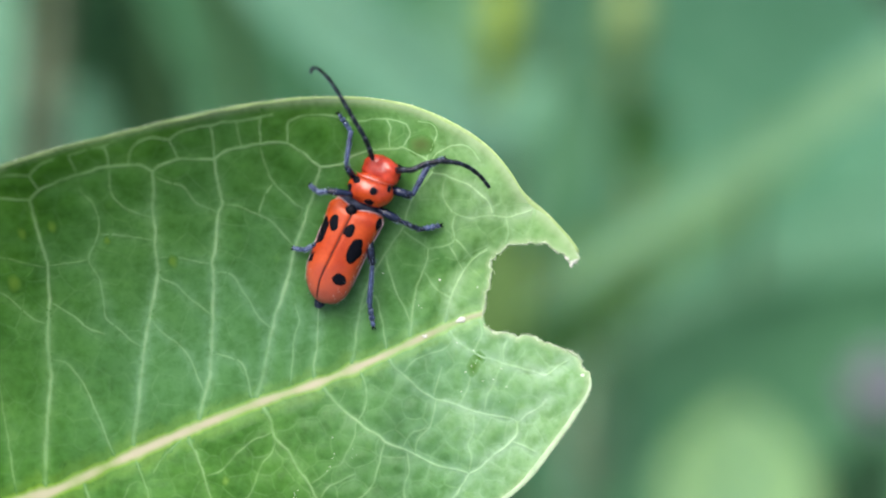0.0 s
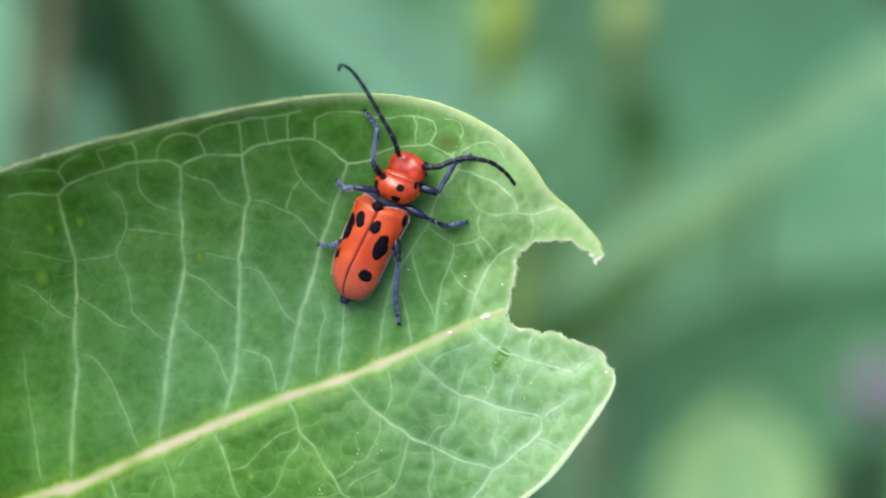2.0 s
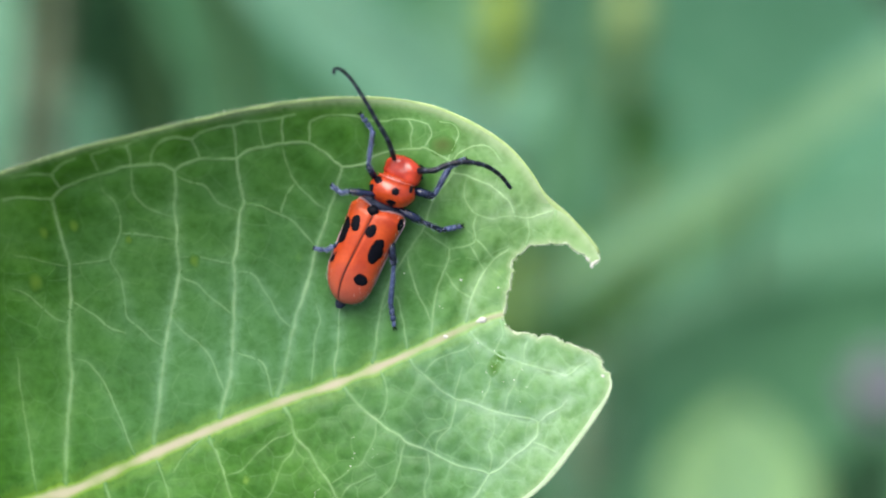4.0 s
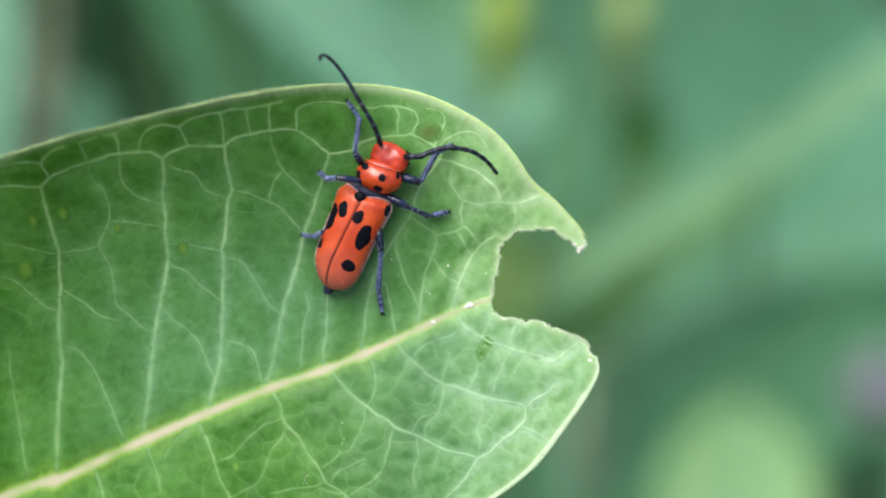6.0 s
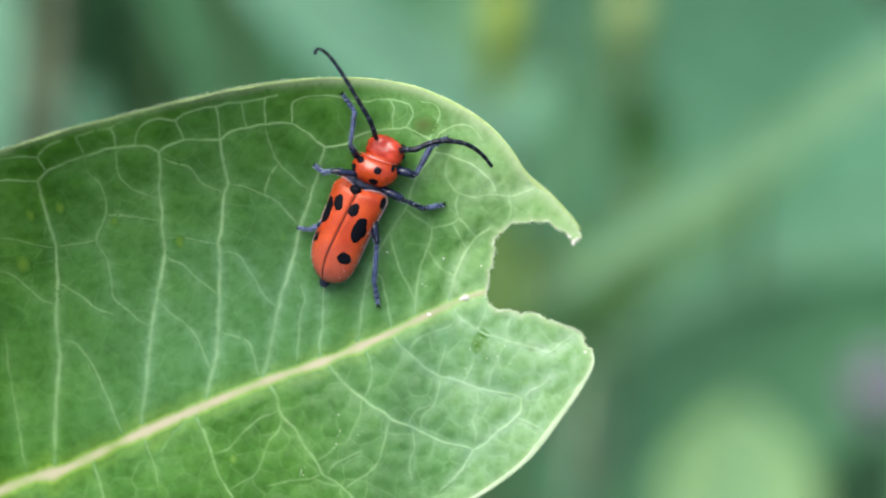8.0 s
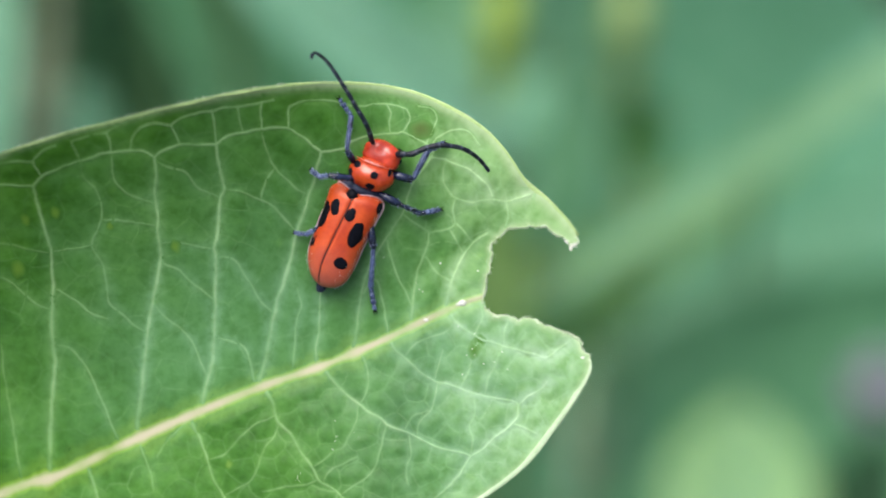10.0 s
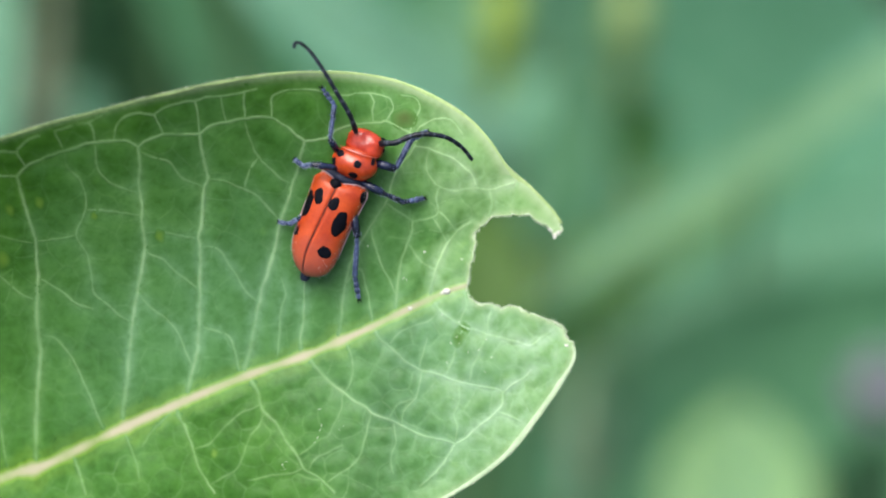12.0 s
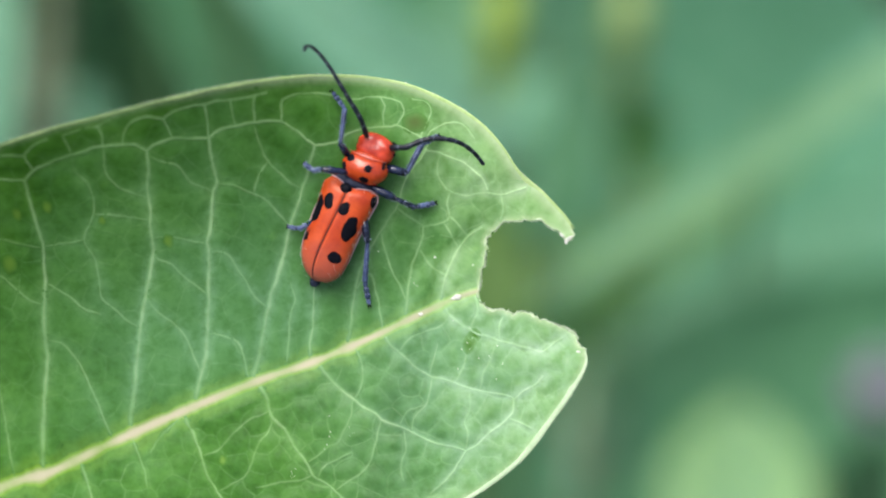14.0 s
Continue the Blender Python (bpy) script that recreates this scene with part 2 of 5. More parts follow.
LATEX = plain_material("dried_latex", (0.60, 0.61, 0.54), (0.78, 0.78, 0.72), 2500, 0.85, translucent=0.3, spec=0.1)
RED = plain_material("orange_red_shell", (0.30, 0.028, 0.0035), (0.44, 0.060, 0.006), 700, 0.40, 0.05, relief=0.00006, spec=0.36)
def dull_end(m):
    """The wing cases turn a dusty rose towards the tail, under fine down."""
    n, l = m.node_tree.nodes, m.node_tree.links
    b = n["Principled BSDF"]
    tc, dot, span = n.new("ShaderNodeTexCoord"), n.new("ShaderNodeVectorMath"), n.new("ShaderNodeMapRange")
    dot.operation = "DOT_PRODUCT"
    dot.inputs[1].default_value = (0.39, 0.92, 0)
    l.new(tc.outputs["Object"], dot.inputs[0])
    worn = n.new("ShaderNodeMath")
    worn.operation = "MULTIPLY_ADD"
    worn.inputs[1].default_value = 0.003
    l.new(grain(n, l, 900, 4.0), worn.inputs[0])
    l.new(dot.outputs["Value"], worn.inputs[2])
    span.inputs["From Min"].default_value, span.inputs["From Max"].default_value, span.inputs["To Max"].default_value = 0.0012, -0.0030, 0.85
    l.new(worn.outputs[0], span.inputs[0])
    colour = b.inputs["Base Color"].links[0].from_socket
    l.new(blend(n, l, "MIX", span.outputs[0], colour, (0.26, 0.080, 0.062)), b.inputs["Base Color"])
    return m
dull_end(RED)
RED2 = plain_material("red_shell", (0.20, 0.012, 0.006), (0.50, 0.048, 0.013), 900, 0.27, 0.18, relief=0.00005, spec=0.45)
RED3 = plain_material("glossy_orange_red_shell", (0.22, 0.017, 0.004), (0.45, 0.055, 0.009), 700, 0.22, 0.2, relief=0.00005, spec=0.45)
ROSE = plain_material("pale_red_rim", (0.42, 0.075, 0.045), (0.56, 0.16, 0.10), 900, 0.35)
BLACK = plain_material("black_shell", (0.0018, 0.002, 0.0035), (0.005, 0.0055, 0.009), 900, 0.5, relief=0.00006, spec=0.05)
LEGGY = plain_material("blue_black_leg", (0.0015, 0.0025, 0.008), (0.013, 0.021, 0.056), 1100, 0.20, relief=0.00006, spec=0.48)
DOWNY = plain_material("grey_downy_leg", (0.011, 0.017, 0.044), (0.085, 0.120, 0.235), 1100, 0.32, relief=0.00010, spec=0.25)
JOINT = plain_material("grey_joint", (0.014, 0.019, 0.032), (0.036, 0.047, 0.075), 1500, 0.4)
FEELER = plain_material("blue_black_antenna", (0.0015, 0.002, 0.004), (0.009, 0.013, 0.027), 1200, 0.3, relief=0.00008, spec=0.28)
SEAM = plain_material("dark_seam", (0.035, 0.006, 0.006), (0.075, 0.012, 0.010), 900, 0.5)
LILAC = plain_material("pale_lilac_edge", (0.30, 0.19, 0.20), (0.46, 0.33, 0.36), 1200, 0.5, translucent=0.1)
GREY_DOWN = plain_material("grey_down", (0.13, 0.165, 0.27), (0.26, 0.31, 0.45), 1500, 0.6)
PALE_DOWN = plain_material("pale_down", (0.55, 0.50, 0.50), (0.70, 0.66, 0.66), 1500, 0.6, translucent=0.3)
EYE = plain_material("eye", (0.004, 0.004, 0.005), (0.01, 0.01, 0.012), 900, 0.15, 0.5)
COLLAR = plain_material("dark_collar", (0.005, 0.006, 0.013), (0.024, 0.031, 0.058), 1100, 0.35, relief=0.00010, spec=0.14)

BG_GREEN = leaf_material("green_leaf", (0.058, 0.182, 0.098), (0.081, 0.230, 0.130), (0.102, 0.268, 0.155), 0.5, False, spec=0.2)
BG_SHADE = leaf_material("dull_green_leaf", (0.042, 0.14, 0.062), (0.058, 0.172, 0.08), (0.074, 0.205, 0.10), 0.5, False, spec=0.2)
# DEEP, MOSS and DULL: shaded gaps between leaves, put into leaf colour
BG_DEEP = leaf_material("gap_dark_leaf", (0.010, 0.036, 0.015), (0.015, 0.053, 0.021), (0.022, 0.072, 0.028), 0.5, False, spec=0.15)
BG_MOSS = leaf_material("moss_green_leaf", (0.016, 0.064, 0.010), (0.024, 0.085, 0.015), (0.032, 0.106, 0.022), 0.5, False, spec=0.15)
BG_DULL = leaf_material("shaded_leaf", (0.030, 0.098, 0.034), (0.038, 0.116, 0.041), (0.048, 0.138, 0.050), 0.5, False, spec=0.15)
BG_GLAUCOUS = leaf_material("glaucous_leaf", (0.12, 0.295, 0.19), (0.15, 0.34, 0.23), (0.185, 0.38, 0.265), 0.5, False, spec=0.2)
BG_BRIGHT = leaf_material("young_leaf", (0.16, 0.31, 0.125), (0.205, 0.365, 0.155), (0.25, 0.42, 0.185), 0.5, False, 0.3, spec=0.2)
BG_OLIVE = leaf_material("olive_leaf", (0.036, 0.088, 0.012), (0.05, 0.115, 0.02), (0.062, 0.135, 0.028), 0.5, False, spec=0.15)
BG_BAND = leaf_material("yellow_green_leaf", (0.082, 0.175, 0.052), (0.108, 0.215, 0.068), (0.135, 0.25, 0.088), 0.5, False, spec=0.15)
BG_STRIP = leaf_material("pale_green_leaf", (0.108, 0.232, 0.112), (0.138, 0.277, 0.138), (0.168, 0.317, 0.168), 0.5, False, spec=0.15)
BG_RIB = plain_material("leaf_rib", (0.10, 0.24, 0.13), (0.14, 0.29, 0.17), 60, 0.5)
YELLOW = plain_material("yellowing_stalk", (0.135, 0.21, 0.012), (0.185, 0.27, 0.02), 80, 0.5)
LIME = plain_material("pale_stalk", (0.13, 0.21, 0.055), (0.175, 0.255, 0.08), 80, 0.5)
BROWN = plain_material("brown_stalk", (0.045, 0.065, 0.03), (0.07, 0.09, 0.045), 80, 0.6)
DULL_STALK = plain_material("dull_stalk", (0.10, 0.155, 0.08), (0.13, 0.19, 0.105), 80, 0.6)
STALK = plain_material("green_stalk", (0.09, 0.17, 0.05), (0.14, 0.22, 0.08), 60, 0.5)
PETAL = plain_material("mauve_petal", (0.15, 0.155, 0.19), (0.22, 0.22, 0.27), 300, 0.5, translucent=0.2)


def soil_material():
    m, n, l, b = material("shaded_soil", 0.95)
    col = ramp(n, l, grain(n, l, 7, 6.0), [(0.3, (0.012, 0.020, 0.010)), (0.5, (0.020, 0.045, 0.018)), (0.7, (0.05, 0.085, 0.035))])
    paint(m, n, l, b, blend(n, l, "MULTIPLY", 0.6, col, ramp(n, l, grain(n, l, 90, 3.0), [(0.3, (0.5, 0.5, 0.5)), (0.7, (1.2, 1.2, 1.2))])))
    bump(n, l, b, grain(n, l, 60, 4.0), 0.01, 0.8)
    return m


SOIL = soil_material()


# ---- shape tools; meshes are drawn in millimetres ----
def part(name, bm, mat, parent=None, label="", smooth=True):
    me = bpy.data.meshes.new(name)
    bmesh.ops.scale(bm, vec=(MM, MM, MM), verts=bm.verts)
    bmesh.ops.recalc_face_normals(bm, faces=bm.faces)
    bm.to_mesh(me)
    bm.free()
    if smooth:
        me.shade_smooth()
    me.materials.append(mat)
    ob = new(name, me)
    ob.parent = parent
    if label:
        tagged(ob, label)
    return ob


def curve(pts, step=0.35):
    """A smooth line through the points (Catmull-Rom), with about one point a step."""
    p = [np.array(q, float) for q in pts]
    p = [2 * p[0] - p[1]] + p + [2 * p[-1] - p[-2]]
    out = []
    for a, b, c, d in zip(p, p[1:], p[2:], p[3:]):
        k = max(2, int(np.linalg.norm(c - b) / step))
        for i in range(k):
            t = i / k
            out.append(0.5 * (2 * b + (c - a) * t + (2 * a - 5 * b + 4 * c - d) * t * t + (3 * b - a - 3 * c + d) * t ** 3))
    return np.array(out + [p[-2]])


def tube(bm, pts, radii, seg=8, flat=1.0, lift=(0, 0, 1)):
    """A round or flattened tube along the points; radii is spread over its length."""
    pts = np.asarray(pts, float)
    rad = np.interp(np.linspace(0, 1, len(pts)), np.linspace(0, 1, len(radii)), radii)
    tan = np.gradient(pts, axis=0)
    rings = []
    for p, t, r in zip(pts, tan, rad):
        t = Vector(t).normalized()
        side = t.cross(Vector(lift))
        side = side.normalized() if side.length > 1e-4 else t.orthogonal().normalized()
        up = side.cross(t)
        rings.append([bm.verts.new(Vector(p) + side * (r * math.cos(a)) + up * (r * flat * math.sin(a))) for a in [2 * math.pi * i / seg for i in range(seg)]])
    for a, b in zip(rings, rings[1:]):
        for i in range(seg):
            bm.faces.new((a[i], a[(i + 1) % seg], b[(i + 1) % seg], b[i]))
    bm.faces.new(rings[0][::-1])
    bm.faces.new(rings[-1])
    return bm


def patch(bm, grid):
    """A sheet of faces over rows of points."""
    v = [[bm.verts.new(p) for p in row] for row in grid]
    for a, b in zip(v, v[1:]):
        for i in range(len(a) - 1):
            bm.faces.new((a[i], a[i + 1], b[i + 1], b[i]))
    return v


# ---- the chewed leaf ----
RIB_WAY, RIB_OUT = np.array((0.927, 0.374)), np.array((-0.374, 0.927))
RIB_AT = np.array((-15.34, -10.90))


def ease(q, lo, hi):
    q = np.clip((q - lo) / (hi - lo), 0, 1)
    return q * q * (3 - 2 * q)


def lie(x, y):
    """Height of the leaf's smooth face: cupped towards the far margin, flatter at the tip, which bends down, base sinking."""
    x, y = np.asarray(x, float), np.asarray(y, float)
    n = (x - RIB_AT[0]) * RIB_OUT[0] + (y - RIB_AT[1]) * RIB_OUT[1]
    a = x * RIB_WAY[0] + y * RIB_WAY[1]
    up, low = np.maximum(n, 0), np.maximum(-n, 0)
    out = np.maximum(up - 8, 0)
    curled, rolled = 0.0195 * up ** 2, 0.0195 * np.minimum(up, 8) ** 2 + 0.19 * out - 0.012 * out ** 2
    w = curled + (rolled - curled) * ease(a, -9, 3)
    w = w + low * (0.03 + 0.10 * ease(a, -32, -10)) - 0.0036 * low ** 2
    w = w - 0.016 * np.maximum(a + 2, 0) ** 2
    b = np.minimum(np.maximum(-a - 8, 0), 40)
    w = w - 0.0032 * b ** 2 - 0.26 * np.maximum(-a - 48, 0)
    return w + 0.25 * np.sin(0.23 * x + 0.5) * np.sin(0.19 * y + 0.31 * x)


MIDRIB = [(-130.08, -62.18), (-77.48, -37.77), (-47.91, -24.93), (-33.96, -18.49), (-29.98, -17.23), (-25.09, -14.91), (-19.69, -12.53), (-13.98, -10.22), (-9.58, -8.72), (-5.29, -6.92), (-1.67, -5.21), (1.20, -3.93), (2.73, -3.46)]
SIDE_VEINS, NEAR_VEINS, LOOPS, MARGIN_ARCHES, CROSS_VEINS = [], [], [], [], []


def course(kind, *places):
    """The course of one vein over the blade, from its root."""
    kind.append(places)


# off the midrib, to the far margin
course(SIDE_VEINS, (-49.36, -25.65), (-49.35, -20.24), (-48.48, -13.88), (-48.14, -6.78), (-46.54, -1.21))
course(SIDE_VEINS, (-39.48, -21.14), (-38.80, -15.58), (-38.11, -8.96), (-38.08, -2.49), (-37.91, 1.70))
course(SIDE_VEINS, (-30.53, -17.34), (-30.47, -15.77), (-30.43, -14.01), (-30.21, -11.38), (-29.87, -8.74), (-29.90, -6.99), (-29.88, -5.26), (-29.74, -3.96), (-29.60, -2.67), (-29.57, -1.39), (-29.49, 0.01), (-29.61, 0.52), (-29.87, 1.98), (-30.12, 3.43), (-30.32, 4.78))
course(SIDE_VEINS, (-23.67, -13.61), (-23.58, -12.66), (-23.34, -10.92), (-23.09, -8.75), (-22.77, -6.58), (-22.56, -5.28), (-22.18, -3.55), (-21.87, -2.26), (-21.53, -0.77), (-21.51, 0.30), (-21.60, 1.56), (-21.49, 2.61), (-21.59, 4.06), (-21.42, 5.70), (-21.41, 6.92))
course(SIDE_VEINS, (-18.71, -11.88), (-18.53, -10.92), (-18.22, -9.84), (-17.85, -8.32), (-17.68, -6.59), (-17.61, -5.29), (-17.49, -2.70), (-17.33, -0.56), (-17.47, 0.20), (-17.27, 0.92), (-17.12, 1.56), (-16.99, 2.82), (-16.90, 3.86), (-16.53, 4.57), (-16.66, 5.32), (-16.84, 6.55), (-16.97, 7.89))
course(SIDE_VEINS, (-14.36, -10.13), (-13.92, -8.75), (-13.61, -7.46), (-13.34, -5.73), (-13.07, -4.65), (-12.52, -2.72), (-12.07, -1.43), (-11.66, -0.15), (-11.38, 1.13), (-11.14, 1.98), (-10.69, 3.03), (-10.32, 4.29), (-9.92, 5.34), (-9.65, 6.39), (-9.34, 7.34))
course(SIDE_VEINS, (-10.01, -8.85), (-9.96, -7.47), (-9.78, -5.96), (-9.68, -4.45), (-9.58, -3.37), (-9.39, -2.29))
course(SIDE_VEINS, (-7.11, -7.56), (-6.94, -6.61), (-6.71, -4.45), (-6.53, -3.38), (-6.09, -1.66), (-5.35, -0.16), (-4.58, 1.04), (-3.84, 2.19), (-3.33, 2.91), (-2.94, 4.31), (-2.21, 5.67), (-1.48, 6.53), (-1.14, 7.17))
course(SIDE_VEINS, (-2.76, -5.24), (-2.67, -4.46), (-2.54, -3.17), (-2.23, -1.45), (-1.72, -0.16), (-1.46, 0.69), (-1.37, 1.42))
course(SIDE_VEINS, (-0.14, -4.38), (-0.00, -3.61), (0.34, -2.32), (0.77, -1.24), (1.33, -0.17), (1.85, 0.47), (2.49, 1.03), (3.05, 1.37))
# off the midrib, to the near margin
course(NEAR_VEINS, (-27.66, -16.08), (-27.31, -17.04), (-27.05, -17.90), (-26.62, -19.38))
course(NEAR_VEINS, (-19.54, -12.87), (-19.33, -13.52), (-18.89, -14.17), (-18.54, -15.02), (-18.23, -15.88), (-18.02, -16.74), (-17.67, -17.60), (-17.14, -18.33), (-16.63, -19.28))
course(NEAR_VEINS, (-13.88, -10.39), (-13.45, -11.12), (-13.14, -12.18), (-12.79, -13.04), (-11.92, -13.77), (-11.50, -14.54), (-10.85, -15.60), (-10.20, -16.45), (-9.69, -17.31), (-8.91, -17.82), (-8.05, -18.50), (-7.40, -19.18))
course(NEAR_VEINS, (-9.36, -8.89), (-8.92, -9.53), (-8.28, -10.26), (-7.63, -10.90), (-6.76, -11.54), (-6.12, -12.05), (-5.04, -12.68), (-4.61, -13.11), (-3.97, -13.45), (-3.11, -13.66), (-2.25, -14.08), (-1.40, -14.51), (-0.33, -14.94), (0.74, -15.15), (1.73, -15.46))
course(NEAR_VEINS, (-4.40, -6.69), (-3.97, -7.46), (-2.89, -8.45), (-2.03, -9.18), (-0.96, -9.82), (0.11, -10.12), (0.97, -10.38), (2.04, -10.81), (3.54, -11.11), (4.82, -11.33), (5.38, -11.54))
course(NEAR_VEINS, (0.12, -4.60), (0.55, -5.33), (1.41, -5.97), (2.18, -6.45), (3.12, -6.83), (4.20, -7.18), (5.27, -7.48), (6.56, -7.78), (7.55, -8.04), (8.29, -7.58), (9.16, -6.99))
# arches that join the side veins
course(LOOPS, (-30.32, 4.78), (-29.56, 5.47), (-28.41, 6.08), (-27.16, 6.49), (-26.12, 6.82), (-25.08, 7.11), (-24.26, 7.27), (-23.11, 7.35), (-22.22, 7.32), (-21.41, 6.92))
course(LOOPS, (-21.41, 6.92), (-20.60, 7.41), (-19.68, 7.78), (-18.55, 7.83), (-16.97, 7.89))
course(LOOPS, (-16.97, 7.89), (-16.09, 8.38), (-14.85, 8.76), (-13.61, 8.97), (-11.76, 9.07), (-11.16, 8.71), (-10.36, 8.23), (-9.87, 7.74), (-9.34, 7.34))
course(LOOPS, (-9.34, 7.34), (-8.30, 7.52), (-7.68, 7.66), (-7.06, 8.25), (-6.22, 8.52), (-4.96, 8.76), (-3.69, 8.89), (-3.36, 8.94), (-2.42, 8.52), (-1.49, 8.06), (-1.05, 7.60), (-1.14, 7.17))
course(LOOPS, (-1.14, 7.08), (0.14, 6.79), (1.42, 6.24), (2.27, 5.69), (3.05, 4.97), (3.44, 4.12))
course(LOOPS, (5.38, -11.54), (5.33, -12.39), (4.90, -13.03), (4.39, -13.55), (3.53, -14.10), (2.67, -14.95), (1.73, -15.46))
course(LOOPS, (1.73, -15.46), (1.17, -16.43), (0.52, -17.28), (-0.12, -17.91), (-0.98, -18.64))
course(LOOPS, (5.38, -11.54), (6.11, -10.98), (6.97, -10.56), (7.62, -9.84))
# small arches along the margin
course(MARGIN_ARCHES, (-23.11, 7.35), (-22.82, 8.31), (-22.41, 8.83), (-21.85, 9.19), (-21.05, 9.28), (-20.06, 9.17))
course(MARGIN_ARCHES, (-20.06, 9.17), (-19.79, 8.46), (-19.56, 7.82))
course(MARGIN_ARCHES, (-20.06, 9.17), (-19.43, 9.62), (-18.81, 9.86), (-18.00, 10.11), (-17.15, 10.21), (-16.37, 10.46), (-15.56, 10.51), (-14.33, 10.72), (-13.51, 10.89), (-12.61, 11.10))
course(MARGIN_ARCHES, (-17.15, 10.21), (-16.99, 9.57), (-16.96, 8.77), (-16.93, 7.89))
course(MARGIN_ARCHES, (-13.51, 10.89), (-13.64, 10.01), (-13.61, 8.97))
course(MARGIN_ARCHES, (-15.23, 10.59), (-15.20, 9.79), (-14.97, 8.76))
course(MARGIN_ARCHES, (-11.68, 9.11), (-11.69, 10.05), (-11.55, 10.61), (-10.90, 10.92), (-9.89, 11.16), (-8.88, 11.16), (-8.07, 11.07), (-7.24, 10.80), (-6.42, 10.83), (-5.58, 11.02), (-4.54, 11.05), (-3.69, 10.90), (-3.06, 10.69))
course(MARGIN_ARCHES, (-29.56, 5.47), (-29.82, 5.87), (-30.10, 6.47), (-29.69, 6.95), (-29.03, 7.48), (-28.29, 7.68))
course(MARGIN_ARCHES, (-30.10, 6.47), (-31.12, 6.54), (-32.12, 6.46), (-32.94, 6.30))
course(MARGIN_ARCHES, (-30.32, 4.78), (-31.75, 4.85), (-32.96, 4.85), (-33.81, 4.61))
course(MARGIN_ARCHES, (-26.75, 6.62), (-26.98, 7.37), (-27.23, 7.97), (-26.65, 8.17), (-25.90, 8.41))
course(MARGIN_ARCHES, (-24.50, 7.27), (-24.51, 7.91), (-24.62, 8.42), (-24.84, 8.58), (-25.65, 8.53))
course(MARGIN_ARCHES, (-24.84, 8.58), (-24.29, 8.90), (-23.74, 9.14))
course(MARGIN_ARCHES, (-3.06, 10.69), (-2.76, 10.05), (-3.02, 9.45), (-3.36, 8.94))
course(MARGIN_ARCHES, (-4.54, 11.05), (-4.20, 10.37), (-4.37, 9.70))
course(MARGIN_ARCHES, (-2.21, 10.91), (-1.14, 10.62), (-0.80, 9.93), (-1.06, 9.13), (-1.48, 8.35))
course(MARGIN_ARCHES, (-1.15, 7.93), (-0.81, 8.53), (-0.29, 8.79), (0.35, 9.13), (1.21, 9.19), (1.85, 8.80), (2.49, 7.95))
course(MARGIN_ARCHES, (3.44, 3.90), (4.44, 3.78), (5.52, 4.04), (6.40, 4.35))
# small veins between
course(CROSS_VEINS, (-26.75, 6.58), (-26.67, 5.49), (-25.94, 4.67), (-25.61, 3.85), (-25.58, 2.82), (-25.66, 2.40), (-26.02, 1.57), (-26.52, 0.51), (-25.97, -0.55), (-25.71, -1.61), (-25.57, -2.68), (-25.54, -3.76), (-24.94, -4.41), (-24.13, -5.19), (-23.51, -5.71), (-22.68, -6.23))
course(CROSS_VEINS, (-24.46, 7.23), (-24.54, 5.70), (-24.16, 4.88), (-23.52, 4.27), (-22.76, 3.94), (-21.55, 3.52))
course(CROSS_VEINS, (-25.66, 2.40), (-24.51, 2.32), (-23.07, 2.15))
course(CROSS_VEINS, (-26.52, 0.51), (-27.78, 0.22), (-29.45, 0.01))
course(CROSS_VEINS, (-21.36, 6.52), (-20.29, 6.12), (-19.29, 5.79), (-18.72, 5.10), (-18.26, 4.57), (-17.13, 4.15))
course(CROSS_VEINS, (-16.49, 4.57), (-15.46, 4.49), (-14.65, 4.16), (-13.91, 3.87), (-13.00, 3.37), (-12.60, 2.91), (-11.99, 2.19), (-11.28, 1.47))
course(CROSS_VEINS, (-13.61, 8.97), (-13.45, 8.00), (-13.16, 6.98), (-12.81, 6.24), (-11.89, 5.33), (-11.28, 4.71), (-10.37, 4.17))
course(CROSS_VEINS, (-12.82, 6.16), (-13.43, 5.33), (-13.76, 4.50), (-13.91, 3.87))
course(CROSS_VEINS, (-17.47, 0.20), (-18.56, 0.37), (-20.01, 0.67))
course(CROSS_VEINS, (-21.57, -0.77), (-20.12, -1.41), (-19.31, -2.27), (-18.19, -3.22), (-17.52, -3.65))
course(CROSS_VEINS, (-17.33, -0.43), (-16.07, -0.57), (-15.26, -1.76), (-14.45, -3.14), (-13.83, -4.09), (-13.07, -4.70))
course(CROSS_VEINS, (-17.68, -6.59), (-16.65, -6.72), (-15.71, -7.02), (-15.24, -7.54), (-14.95, -8.41), (-14.70, -9.61), (-14.44, -10.39))
course(CROSS_VEINS, (-22.20, -3.90), (-21.34, -4.98), (-20.08, -5.93), (-19.25, -7.02), (-18.76, -8.41), (-18.26, -9.71))
course(CROSS_VEINS, (-29.68, -2.67), (-28.66, -3.19), (-27.66, -3.96), (-26.78, -4.74), (-25.61, -5.10))
course(CROSS_VEINS, (-33.83, -1.80), (-32.82, -2.23), (-31.85, -3.18), (-30.86, -4.04), (-29.81, -4.39))
course(CROSS_VEINS, (-33.53, 0.73), (-32.72, 0.56), (-31.69, 0.39), (-30.69, 0.06), (-29.54, -0.11))
course(CROSS_VEINS, (-12.79, -13.04), (-13.14, -13.99), (-13.74, -14.76), (-14.17, -15.61), (-14.44, -16.48), (-14.96, -17.44), (-16.05, -18.05))
course(CROSS_VEINS, (-16.92, -15.36), (-16.04, -14.44), (-15.39, -13.79), (-14.61, -13.14))
